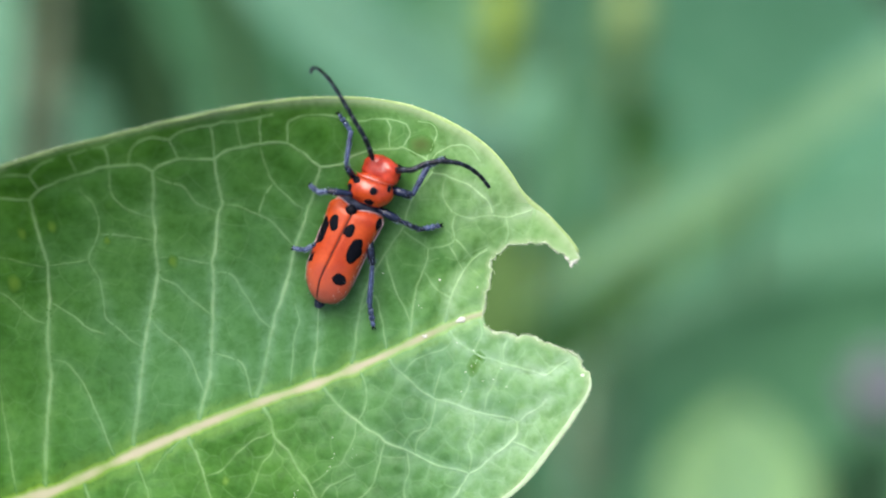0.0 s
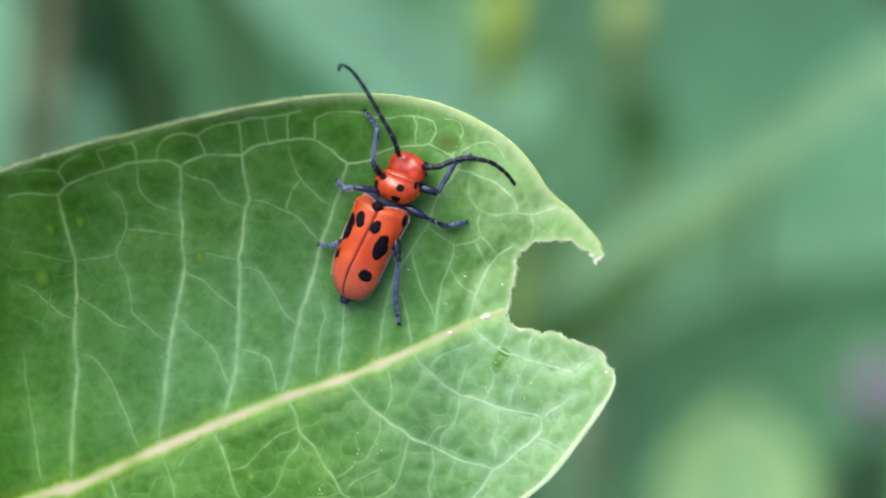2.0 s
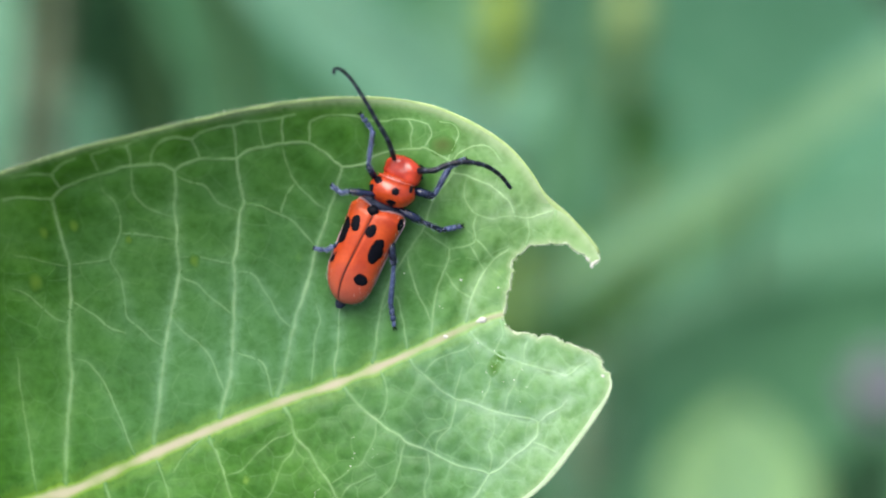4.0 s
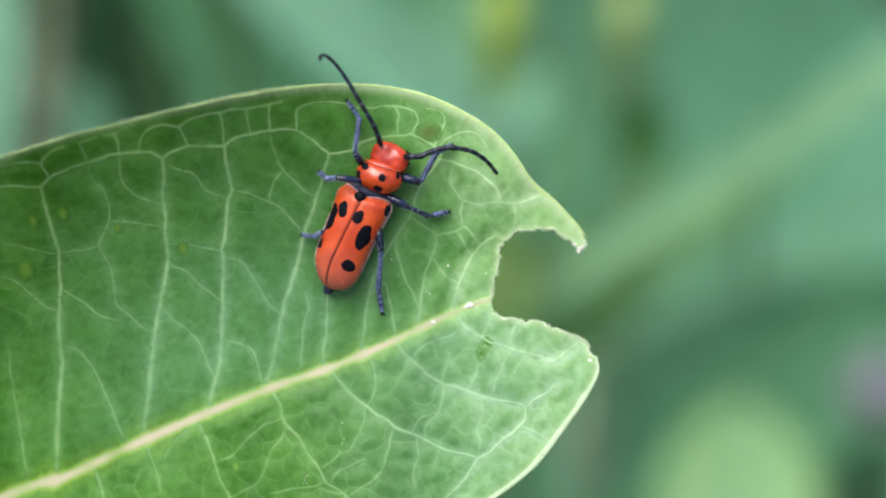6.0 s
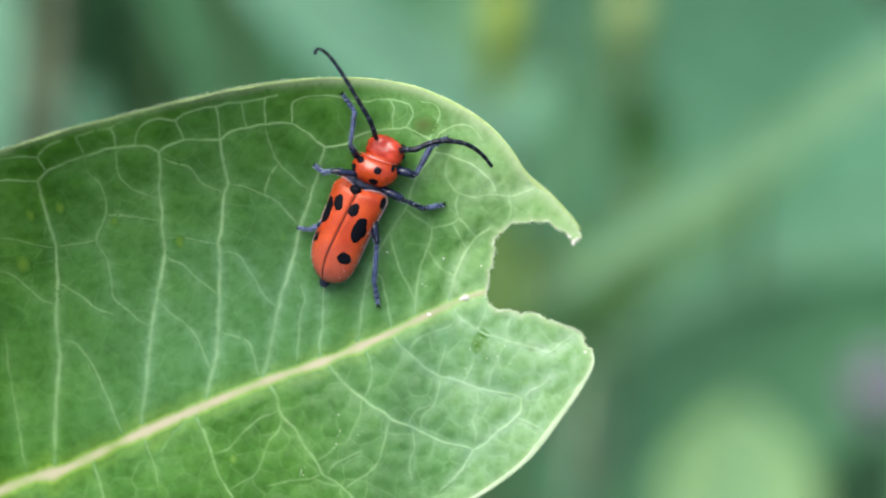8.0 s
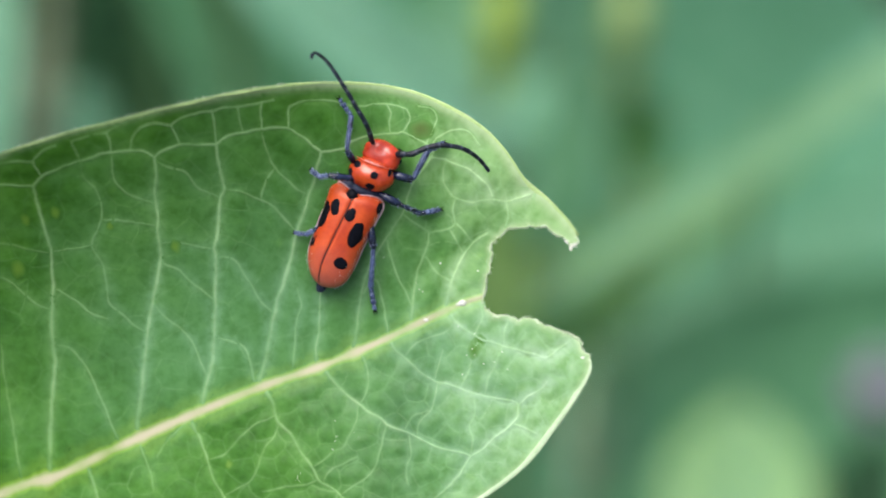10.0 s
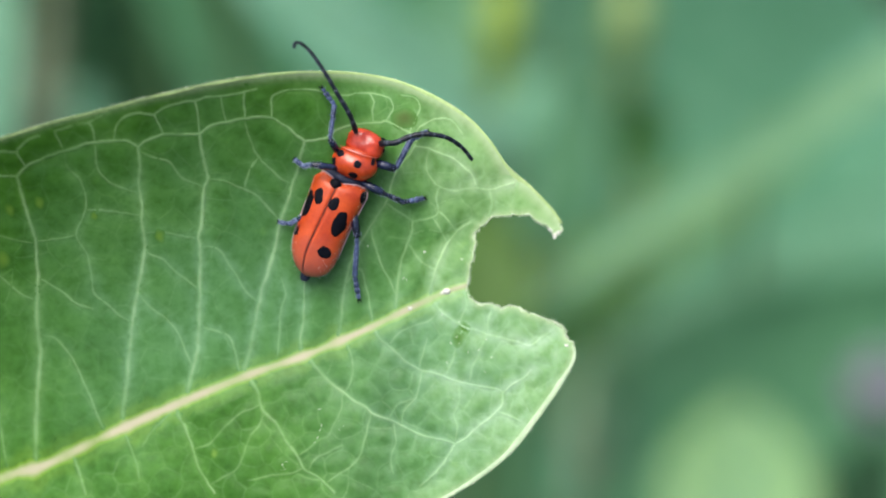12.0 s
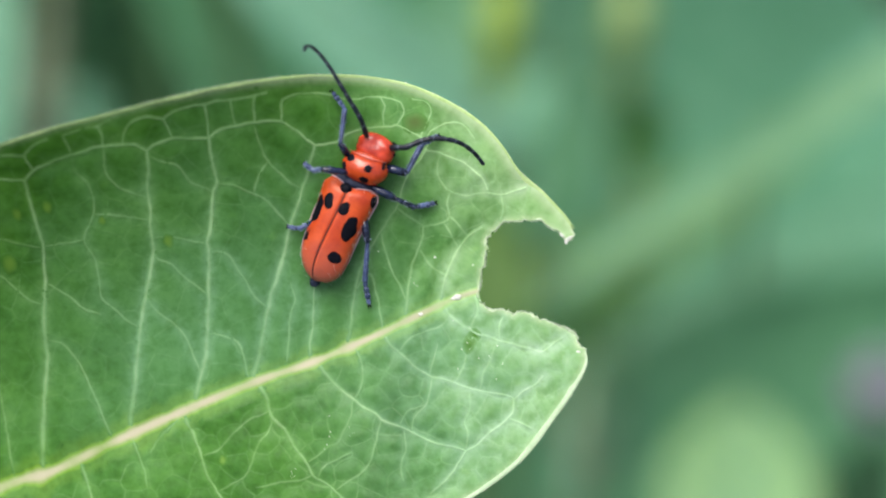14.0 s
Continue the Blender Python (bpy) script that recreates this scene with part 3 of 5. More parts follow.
course(CROSS_VEINS, (-10.20, -16.45), (-9.34, -15.73), (-8.48, -15.09), (-7.97, -14.87), (-7.62, -14.32), (-7.19, -13.46), (-6.94, -12.82), (-6.72, -11.62))
course(CROSS_VEINS, (-9.69, -17.31), (-10.63, -17.65), (-11.92, -17.74), (-12.79, -17.96), (-14.09, -18.24))
course(CROSS_VEINS, (-4.61, -13.24), (-4.83, -14.09), (-5.04, -14.95), (-5.34, -15.80), (-5.82, -16.79), (-6.76, -17.51), (-7.70, -18.16))
course(CROSS_VEINS, (-0.75, -9.95), (-0.92, -11.10), (-1.18, -11.95), (-1.95, -12.59), (-2.25, -13.23), (-2.34, -14.00))
course(CROSS_VEINS, (-1.18, -11.95), (-2.04, -12.25), (-2.68, -12.51), (-3.24, -13.53))
course(CROSS_VEINS, (-0.31, -7.39), (-0.53, -8.33), (-0.83, -9.18), (-0.96, -9.78))
course(CROSS_VEINS, (0.97, -10.38), (1.40, -9.61), (1.74, -8.76), (1.92, -7.69))
course(CROSS_VEINS, (3.55, -8.76), (3.12, -9.61), (2.77, -10.90))
course(CROSS_VEINS, (4.24, -7.18), (4.33, -6.19), (4.63, -5.33))
course(CROSS_VEINS, (2.09, -6.45), (2.27, -5.76), (2.70, -4.99))
course(CROSS_VEINS, (-2.90, -14.00), (-2.77, -15.15), (-2.98, -16.00), (-3.16, -16.86), (-2.99, -17.71))
course(CROSS_VEINS, (-6.12, -8.75), (-5.99, -9.82), (-6.25, -10.89), (-6.64, -11.54))
course(CROSS_VEINS, (-3.32, -8.11), (-2.68, -7.25), (-1.82, -6.70), (-0.31, -6.19))
course(CROSS_VEINS, (0.65, 4.02), (0.39, 3.04), (0.56, 2.19), (0.13, 1.72), (-1.37, 1.42))
course(CROSS_VEINS, (-1.37, 1.42), (-2.22, 1.98), (-2.65, 2.27), (-3.33, 2.83))
course(CROSS_VEINS, (0.56, 2.19), (1.20, 1.55), (1.93, 0.69))
course(CROSS_VEINS, (-0.16, 6.75), (-0.33, 5.81), (-0.16, 4.95), (0.65, 4.02), (1.85, 3.68), (2.62, 3.86), (3.44, 3.90))
course(CROSS_VEINS, (-1.72, -0.25), (-0.95, -1.46), (-0.09, -2.06), (0.38, -2.23))
course(CROSS_VEINS, (-4.58, 0.99), (-4.16, -0.80), (-3.65, -2.09), (-3.10, -3.17), (-2.67, -4.25))
course(CROSS_VEINS, (-6.53, -3.38), (-5.54, -2.13), (-5.03, -3.25), (-4.69, -4.89), (-4.52, -6.39))
course(CROSS_VEINS, (0.13, 1.72), (0.77, 0.69), (1.25, -0.17))
course(CROSS_VEINS, (4.44, 3.78), (4.65, 2.75), (4.35, 1.76))
course(CROSS_VEINS, (-11.37, -2.72), (-11.05, -4.01), (-11.41, -5.31), (-11.59, -7.03), (-11.73, -8.76))
course(CROSS_VEINS, (-19.76, -12.88), (-20.64, -13.74), (-21.50, -14.61), (-22.15, -15.68))
course(CROSS_VEINS, (-23.67, -14.18), (-23.15, -15.47), (-22.58, -16.98), (-22.37, -18.28))
course(CROSS_VEINS, (-9.56, -17.52), (-8.91, -16.67), (-7.96, -16.11), (-6.76, -15.60))
course(CROSS_VEINS, (-29.86, -7.08), (-28.71, -7.30), (-27.80, -8.22), (-26.87, -10.05), (-26.05, -12.01), (-25.25, -14.14))
course(CROSS_VEINS, (-33.88, -6.99), (-33.78, -9.45), (-33.31, -13.19), (-32.79, -17.10), (-32.67, -18.32))
course(CROSS_VEINS, (1.73, -15.46), (1.90, -14.31), (1.65, -13.24), (2.04, -12.18), (2.04, -10.90))
course(CROSS_VEINS, (4.90, -13.03), (5.89, -13.38), (6.74, -13.80))
FAR_MARGIN = [(-130.08, -61.68), (-120.43, -47.95), (-91.49, -22.00), (-63.36, -5.01), (-44.39, 3.11), (-31.84, 7.27), (-27.77, 8.57), (-23.71, 9.58), (-19.68, 10.61), (-15.66, 11.54), (-11.67, 12.20), (-9.29, 12.48), (-6.06, 12.57), (-2.71, 12.09), (0.25, 10.89), (2.80, 9.31), (4.52, 7.50), (5.82, 5.60), (7.56, 4.13), (9.32, 2.29), (10.06, 1.25)]
BITE = [(10.06, 1.25), (9.66, 0.39), (8.70, 1.08), (7.56, 1.76), (6.47, 1.93), (5.18, 1.75), (3.93, 1.07), (3.29, 0.38), (3.12, -1.24), (2.86, -2.73), (2.82, -4.02), (3.50, -4.70), (4.95, -5.08), (6.66, -5.21), (7.78, -5.85), (9.37, -6.29), (10.02, -6.98), (10.87, -8.30)]
NEAR_MARGIN = [(10.87, -8.30), (10.91, -9.03), (10.11, -10.63), (8.34, -13.15), (6.21, -15.90), (3.57, -18.06), (0.68, -19.82), (-3.57, -22.68), (-9.54, -26.15), (-20.91, -31.49), (-38.96, -37.86), (-62.61, -47.90), (-93.44, -58.35), (-121.30, -63.43), (-130.08, -62.67)]


def milkweed_leaf():
    leaf = new("milkweed_leaf")
    leaf.matrix_world = VIEW
    tagged(leaf, "broad green milkweed leaf with a pale midrib and a chewed-out tip", "leaf")
    rng = random.Random(4)
    far, near = curve(FAR_MARGIN, 0.5), curve(NEAR_MARGIN, 0.5)
    bite = curve(BITE, 0.12)
    ragged = bite.copy()
    for i in range(1, len(bite) - 1):                     # tooth marks
        t = bite[i + 1] - bite[i - 1]
        t /= np.linalg.norm(t) + 1e-9
        q = Vector((*bite[i] * 1.0, 0))
        ragged[i] += np.array((-t[1], t[0])) * (0.30 * noise.noise(q * 1.1) + 0.20 * noise.noise(q * 3.1) + rng.uniform(-0.05, 0.05))
    rim = np.vstack([far[:-1], ragged[:-1], near[:-1]])
    veins = [curve(v, 0.3) for v in [MIDRIB, *SIDE_VEINS, *NEAR_VEINS, *LOOPS, *MARGIN_ARCHES, *CROSS_VEINS]]
    deep = np.concatenate([np.full(len(v), d) for v, d in zip(veins, [1.0] + [0.85] * (len(SIDE_VEINS) + len(NEAR_VEINS)) + [0.7] * len(LOOPS) + [0.6] * len(MARGIN_ARCHES) + [0.45] * len(CROSS_VEINS))])
    allv = np.vstack(veins)

    def inside(g):
        keep = np.zeros(len(g), bool)
        for (a, b), (c, d) in zip(rim, np.roll(rim, -1, 0)):
            if b != d:
                keep ^= ((b > g[:, 1]) != (d > g[:, 1])) & (g[:, 0] < (c - a) * (g[:, 1] - b) / (d - b) + a)
        return keep
    # the cells between the finest veins
    seeds = []
    for _ in range(5000):
        p = np.array((rng.uniform(-37, 12), rng.uniform(-24, 14)))
        gap = 1.7 if (p - RIB_AT) @ RIB_OUT > 0 else 1.25
        if all((p[0] - q[0]) ** 2 + (p[1] - q[1]) ** 2 > gap * gap for q in seeds):
            seeds.append(p)
    from mathutils import geometry
    sv, _, tri, _, _, _ = geometry.delaunay_2d_cdt([Vector(p) for p in seeds], [], [], 0, 1e-6)
    middle, share = [], {}
    for i, (a, b, c) in enumerate(tri):
        (ax, ay), (ux, uy), (wx, wy) = sv[a], sv[b] - sv[a], sv[c] - sv[a]
        d = 2 * (ux * wy - uy * wx) or 1e-9
        u2, w2 = ux * ux + uy * uy, wx * wx + wy * wy
        middle.append((ax + (wy * u2 - uy * w2) / d, ay + (ux * w2 - wx * u2) / d))
        for e in ((a, b), (b, c), (c, a)):
            share.setdefault(tuple(sorted(e)), []).append(i)
    middle = np.array(middle)
    edges = np.vstack([far, near])
    ok = inside(middle)
    net = []
    for two in share.values():
        if len(two) == 2 and ok[two[0]] and ok[two[1]]:
            p, q = middle[two[0]], middle[two[1]]
            if 0.15 < np.linalg.norm(q - p) < 4 and ((edges - (p + q) / 2) ** 2).sum(1).min() > 1.2 and ((ragged - (p + q) / 2) ** 2).sum(1).min() > 0.8 and ((veins[0] - (p + q) / 2) ** 2).sum(1).min() > 2.2:
                net.append((p, q))
    # how near each place is to that net: 1 on it, 0 in the middle of a cell
    X0, Y0, CELL = -38.0, -25.0, 0.1
    dent = np.zeros((400, 520))
    for p, q in net:
        for t in np.linspace(0, 1, 2 + int(np.linalg.norm(q - p) / 0.15)):
            x, y = p + (q - p) * t
            i, j = int((y - Y0) / CELL), int((x - X0) / CELL)
            if 8 < i < 390 and 8 < j < 510:
                gy, gx = np.mgrid[i - 7:i + 8, j - 7:j + 8]
                d2 = (gx * CELL + X0 - x) ** 2 + (gy * CELL + Y0 - y) ** 2
                dent[i - 7:i + 8, j - 7:j + 8] = np.maximum(dent[i - 7:i + 8, j - 7:j + 8], np.exp(-d2 / 0.13))

    def netted(x, y):
        u, v = np.clip((x - X0) / CELL, 0, 518), np.clip((y - Y0) / CELL, 0, 398)
        j, i = u.astype(int), v.astype(int)
        u, v = u - j, v - i
        d = (dent[i, j] * (1 - u) + dent[i, j + 1] * u) * (1 - v) + (dent[i + 1, j] * (1 - u) + dent[i + 1, j + 1] * u) * v
        n = (x - RIB_AT[0]) * RIB_OUT[0] + (y - RIB_AT[1]) * RIB_OUT[1]
        return d * np.where(n > 0, np.interp(x, (-12, 0), (0.25, 0.8)), np.interp(x, (-30, -14), (0.4, 1.0)))

    def face(x, y):
        """Height with the pads between the veins swelling up."""
        x, y = np.atleast_1d(x).astype(float), np.atleast_1d(y).astype(float)
        out = []
        for i in range(0, len(x), 2000):
            d2 = (x[i:i + 2000, None] - allv[None, :, 0]) ** 2 + (y[i:i + 2000, None] - allv[None, :, 1]) ** 2
            out.append((deep * np.exp(-d2 / 1.1)).max(1))
        sink = np.concatenate(out)
        return lie(x, y) + 0.22 * (1 - sink) - 0.085 * netted(x, y)

    def beside(x, y):
        """How near a place lies to a vein: 1 on it, 0 in the middle of a cell."""
        x, y = np.atleast_1d(x).astype(float), np.atleast_1d(y).astype(float)
        out = []
        for i in range(0, len(x), 2000):
            d2 = (x[i:i + 2000, None] - allv[None, :, 0]) ** 2 + (y[i:i + 2000, None] - allv[None, :, 1]) ** 2
            out.append((np.minimum(1, deep + 0.25) * np.exp(-d2 / 0.35)).max(1))
        return np.maximum(np.concatenate(out), 0.35 * netted(x, y))

    # points over the face: dense where it is seen well, wider apart towards the base
    grid = []
    def lattice(x0, x1, y0, y1, s):
        y, odd = y0, 0
        while y < y1:
            x = x0 + odd * s / 2
            while x < x1:
                grid.append((x + rng.uniform(-0.1, 0.1) * s, y + rng.uniform(-0.1, 0.1) * s))
                x += s
            y += s * 0.866
            odd ^= 1
    lattice(-36, 12, -24, 14, 0.33)
    lattice(-114, -36.2, -58, 14, 1.5)
    lattice(-36, 12, -45, -24.2, 1.2)
    g = np.array(grid)
    keep = inside(g)
    for i in range(0, len(g), 4000):
        d2 = ((g[i:i + 4000, None] - rim[None]) ** 2).sum(2).min(1)
        keep[i:i + 4000] &= d2 > 0.02
    pts = [Vector(p) for p in rim] + [Vector(p) for p in g[keep]]
    k = len(rim)
    vs, _, fs, orig, _, _ = geometry.delaunay_2d_cdt(pts, [(i, (i + 1) % k) for i in range(k)], [list(range(k))], 1, 1e-5)
    xy = np.array([(v.x, v.y) for v in vs])
    z = face(xy[:, 0], xy[:, 1])
    bm = bmesh.new()
    key = bm.verts.layers.float.new("core")               # bleached along the cut, paler at the rolled margin
    pad_key = bm.verts.layers.float.new("pad")
    top = [bm.verts.new((x, y, h)) for (x, y), h in zip(xy, z)]
    low = [bm.verts.new((x, y, h - 0.28)) for (x, y), h in zip(xy, z)]
    off_cut, off_rim = np.empty(len(xy)), np.empty(len(xy))
    for i in range(0, len(xy), 3000):
        q = xy[i:i + 3000, None]
        off_cut[i:i + 3000] = np.sqrt(((q - ragged[None, ::2]) ** 2).sum(2).min(1))
        off_rim[i:i + 3000] = np.minimum(np.sqrt(((q - far[None]) ** 2).sum(2).min(1)), 1.6 * np.sqrt(((q - near[None]) ** 2).sum(2).min(1)))
    tint = np.maximum(0.60 * np.exp(-(off_cut / 0.22) ** 1.5), np.interp(xy[:, 0], (-20, 0), (0.45, 0.62)) * np.exp(-(off_rim / np.interp(xy[:, 0], (-24, 2), (0.30, 0.62))) ** 2))
    for v, c, p in zip(top, tint, beside(xy[:, 0], xy[:, 1])):
        v[key], v[pad_key] = float(c), float(p)
    for v, c in zip(low, tint):
        v[key] = float(c)
    edge = {}
    for f in fs:
        bm.faces.new([top[i] for i in f])
        bm.faces.new([low[i] for i in reversed(f)])
        for a, b in zip(f, f[1:] + f[:1]):
            edge[(a, b)] = edge.get((a, b), 0) + 1
    rim_top = set(top)
    for a, b in edge:
        if (b, a) not in edge:
            wall = bm.faces.new((top[b], top[a], low[a], low[b]))
            for e in wall.edges:
                if (e.verts[0] in rim_top) == (e.verts[1] in rim_top):
                    e.smooth = False
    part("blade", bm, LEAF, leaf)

    main = np.vstack(veins[:1 + len(SIDE_VEINS) + len(NEAR_VEINS) + len(LOOPS)])

    def joined(pts):
        """Loose ends run on to the nearest larger vein where one is close by."""
        pts = [tuple(p) for p in pts]
        for end, nxt in ((0, 1), (-1, -2)):
            d = main - np.array(pts[end])
            i = int((d ** 2).sum(1).argmin())
            away = np.linalg.norm(d[i])
            if 0.15 < away < 2.0 and np.dot(d[i], np.array(pts[end]) - np.array(pts[nxt])) > 0.6 * away * np.linalg.norm(np.array(pts[end]) - np.array(pts[nxt])):
                pts.insert(0, tuple(main[i])) if end == 0 else pts.append(tuple(main[i]))
        return pts

    STOUT = (1.6, 1.15, 0.80, 0.60, 0.44, 0.27)
    thick = np.interp(np.linspace(0, 1, len(veins[0])), np.linspace(0, 1, 6), STOUT)
    across = ((-2.4, 0.0), (-1.5, 0.10), (-0.85, 0.50), (-0.35, 0.95), (0.0, 1.0), (0.35, 0.95), (0.85, 0.50), (1.5, 0.10), (2.4, 0.0))

    def vein(name, pts, radii, mat, label="", crest=0.06, strength=1.0, loose=False, root=1.0, open_end=False):
        """A low ridge that grows out of the blade: flanks level with it, crest a little above."""
        line = curve(pts, 0.25)
        way = np.gradient(line, axis=0)
        way /= np.linalg.norm(way, axis=1)[:, None] + 1e-9
        out = np.c_[-way[:, 1], way[:, 0]]
        if name == "midrib":                              # thicker where side veins leave it
            swell = np.zeros(len(line))
            for v in (*SIDE_VEINS, *NEAR_VEINS):
                swell = np.maximum(swell, np.exp(-((line - np.array(v[0])) ** 2).sum(1) / 0.45))
        else:                                             # veins run a little crooked
            line = line + out * np.array([0.08 * noise.noise(Vector((p[0], p[1], 1)) * 0.9) + 0.05 * noise.noise(Vector((p[0], p[1], 2)) * 2.2) for p in line])[:, None]
        rad = np.interp(np.linspace(0, 1, len(line)), np.linspace(0, 1, len(radii)), radii)
        rad = rad * [1 + 0.26 * noise.noise(Vector((p[0], p[1], 3)) * 0.9) + 0.14 * noise.noise(Vector((p[0], p[1], 5)) * 2.2) for p in line]
        if name == "midrib":
            rad = rad * (0.92 + 0.30 * swell)
        fade = np.array([strength * min(1.0, 0.86 + 0.45 * noise.noise(Vector((p[0], p[1], 7)) * 0.5)) for p in line])
        fade = fade * np.minimum(1, root + (1 - root) * np.linspace(0, 1.6, len(line)))
        if loose:
            run = np.linspace(0, 1, len(line))
            fade = fade * np.minimum(1, 0.35 + 5 * np.minimum(run, 1 - run))
        if open_end:
            fade = fade * np.minimum(1, 4 * (1 - np.linspace(0, 1, len(line))))
        fade = fade * np.interp(line[:, 0], (-4, 8), (1.0, 0.72))
        bm = bmesh.new()
        key, pad_key = bm.verts.layers.float.new("core"), bm.verts.layers.float.new("pad")
        key = bm.verts.layers.float["core"]
        rows = []
        for o, c in ((-3.7, 0.0), *across, (3.7, 0.0)) if name == "midrib" else across:
            if name == "midrib" and abs(o) == 2.4:
                c = 0.10
            q = line + out * (o * rad)[:, None]
            h = face(q[:, 0], q[:, 1]) + 0.012 + crest * c ** 1.6
            if name != "midrib":                          # a vein's root dives under the midrib
                d2 = ((q[:, None] - veins[0][None]) ** 2).sum(2)
                h = h - 0.12 * (d2.min(1) < (0.8 * thick[d2.argmin(1)]) ** 2)
            row = [bm.verts.new((x, y, z)) for (x, y), z in zip(q, h)]
            for v, f, p in zip(row, fade, beside(q[:, 0], q[:, 1])):
                v[key], v[pad_key] = c * f, float(p)
            rows.append(row)
        for a, b in zip(rows, rows[1:]):
            for i in range(len(line) - 1):
                bm.faces.new((a[i], a[i + 1], b[i + 1], b[i]))
        return part(name, bm, mat, leaf, label)
    vein("midrib", MIDRIB, STOUT, RIB, "thick cream-coloured midrib", 0.05)
    for v in SIDE_VEINS:
        slim = 1.0 if v[0][0] < -13 else 0.62
        vein("side_vein", v, (0.17 * slim, 0.165 * slim, 0.14 * slim, 0.11 * slim), VEIN, crest=0.03, strength=1.05 if slim == 1.0 else 0.95, root=0.45)
    for v in NEAR_VEINS:
        vein("side_vein", v, (0.14, 0.115, 0.10, 0.08), VEIN, crest=0.03, strength=0.78, root=0.8, open_end=v is NEAR_VEINS[-1])
    for v in LOOPS:
        vein("vein_loop", v, (0.085, 0.08, 0.085), VEIN, crest=0.025, strength=1.25 if v[0][1] > 0 else 0.85, open_end=v is LOOPS[-1])
    for v in MARGIN_ARCHES:
        vein("margin_arch", joined(v), (0.062, 0.058, 0.062), VEIN, crest=0.02, strength=1.15)
    for v in CROSS_VEINS:
        vein("cross_vein", joined(v), (0.07, 0.08, 0.08, 0.08, 0.07), VEIN, crest=0.015, strength=0.85 if v[0][0] > -7 and v[0][1] > -5 else 0.55, loose=True)

    # the finest veins: an uneven net of cells, too many to tell one by one
    bm = bmesh.new()
    key, pad_key = bm.verts.layers.float.new("core"), bm.verts.layers.float.new("pad")
    key = bm.verts.layers.float["core"]
    for p, q in net:
        span = np.linalg.norm(q - p)
        lower = (p - RIB_AT) @ RIB_OUT < 0
        power = (0.25 if lower else 0.13 + 0.22 * min(1.0, max(0.0, (p[0] + 8) / 8))) * (0.65 + 0.9 * noise.noise(Vector((p[0], p[1], 9)) * 0.35))
        o = np.array((-(q - p)[1], (q - p)[0])) / span
        bow = o * rng.uniform(-0.12, 0.12) * span
        line = [p, p * 0.67 + q * 0.33 + bow, p * 0.33 + q * 0.67 + bow * 0.8, q]
        wide = 0.058 * rng.uniform(0.8, 1.2)
        rows = []
        for k, c in ((-2.0, 0.0), (-0.8, 0.6), (0.0, 1.0), (0.8, 0.6), (2.0, 0.0)):
            pts2 = np.array([w + o * k * wide for w in line])
            row = [bm.verts.new((x, y, z + 0.010 + 0.01 * c)) for (x, y), z in zip(pts2, face(pts2[:, 0], pts2[:, 1]))]
            for v, near_by in zip(row, beside(pts2[:, 0], pts2[:, 1])):
                v[key], v[pad_key] = max(0.0, c * power), float(near_by)
            rows.append(row)
        for a, b in zip(rows, rows[1:]):
            for i in range(3):
                bm.faces.new((a[i], a[i + 1], b[i + 1], b[i]))
    tagged(part("fine_vein_net", bm, VEIN, leaf), kind="stuff")

    def stain(x, y, rx, ry, mat, name):
        bm = bmesh.new()
        key = bm.verts.layers.float.new("core")
        rings = []
        for k in range(0, 5):
            ring = []
            for i in range(20):
                t = 2 * math.pi * i / 20
                u = k / 4 * (1 + 0.35 * noise.noise(Vector((math.cos(t), math.sin(t), x))))
                px, py = x + rx * u * math.cos(t), y + ry * u * math.sin(t)
                v = bm.verts.new((px, py, float(face(px, py)[0]) + 0.028))
                v[key] = (1 - (k / 4) ** 1.5)
                ring.append(v)
            rings.append(ring)
        for a, b in zip(rings, rings[1:]):
            for i in range(20):
                bm.faces.new((a[i], b[i], b[(i + 1) % 20], a[(i + 1) % 20]))
        part(name, bm, mat, leaf)
    stain(-1.97, 9.18, 1.0, 0.8, STAIN, "brown_stain")
    stain(2.05, -7.45, 0.55, 0.75, DARK_STAIN, "dark_stain")
    stain(2.47, -6.78, 0.5, 0.5, DARK_STAIN, "dark_stain")
    for x, y, q in ((-32.06, -1.30, 0.6), (-20.38, 0.38, 0.45), (-28.91, 2.87, 0.4), (-31.11, 2.33, 0.4), (-16.62, -16.19, 0.35), (-25.06, 1.92, 0.3)):
        stain(x, y, q, q * 1.3, YELLOW_STAIN, "yellow_speck")

    bm = bmesh.new()                                      # pale flecks added for the tiny bright glints on the blade
    for cx, cy, spread, count in ((-7.84, -13.68, 1.4, 8), (2.18, -6.87, 1.6, 7), (-11.24, -17.07, 0.6, 5), (-1.88, -1.66, 2.5, 4), (3.24, -9.33, 2.5, 5)):
        for _ in range(count):
            x, y = rng.gauss(cx, spread * 0.5), rng.gauss(cy, spread * 0.5)
            m = Matrix.Translation((x, y, float(face(x, y)[0]) + 0.02)) @ Matrix.Diagonal((1.5, 1, 0.5, 1))
            bmesh.ops.create_icosphere(bm, subdivisions=1, radius=rng.uniform(0.02, 0.045), matrix=m)
    tagged(part("glint_fleck", bm, LATEX, leaf), kind="stuff")

    for line, name in ((far, "far_margin"), (near, "near_margin")):
        bm = bmesh.new()
        h = face(line[:, 0], line[:, 1])
        r = [np.interp(p[0], (-20, -2, 8), (0.10, 0.15, 0.22)) + 0.05 * noise.noise(Vector((p[0], p[1], 0)) * 0.5) for p in line]
        t = np.gradient(line, axis=0)
        t /= np.linalg.norm(t, axis=1)[:, None]
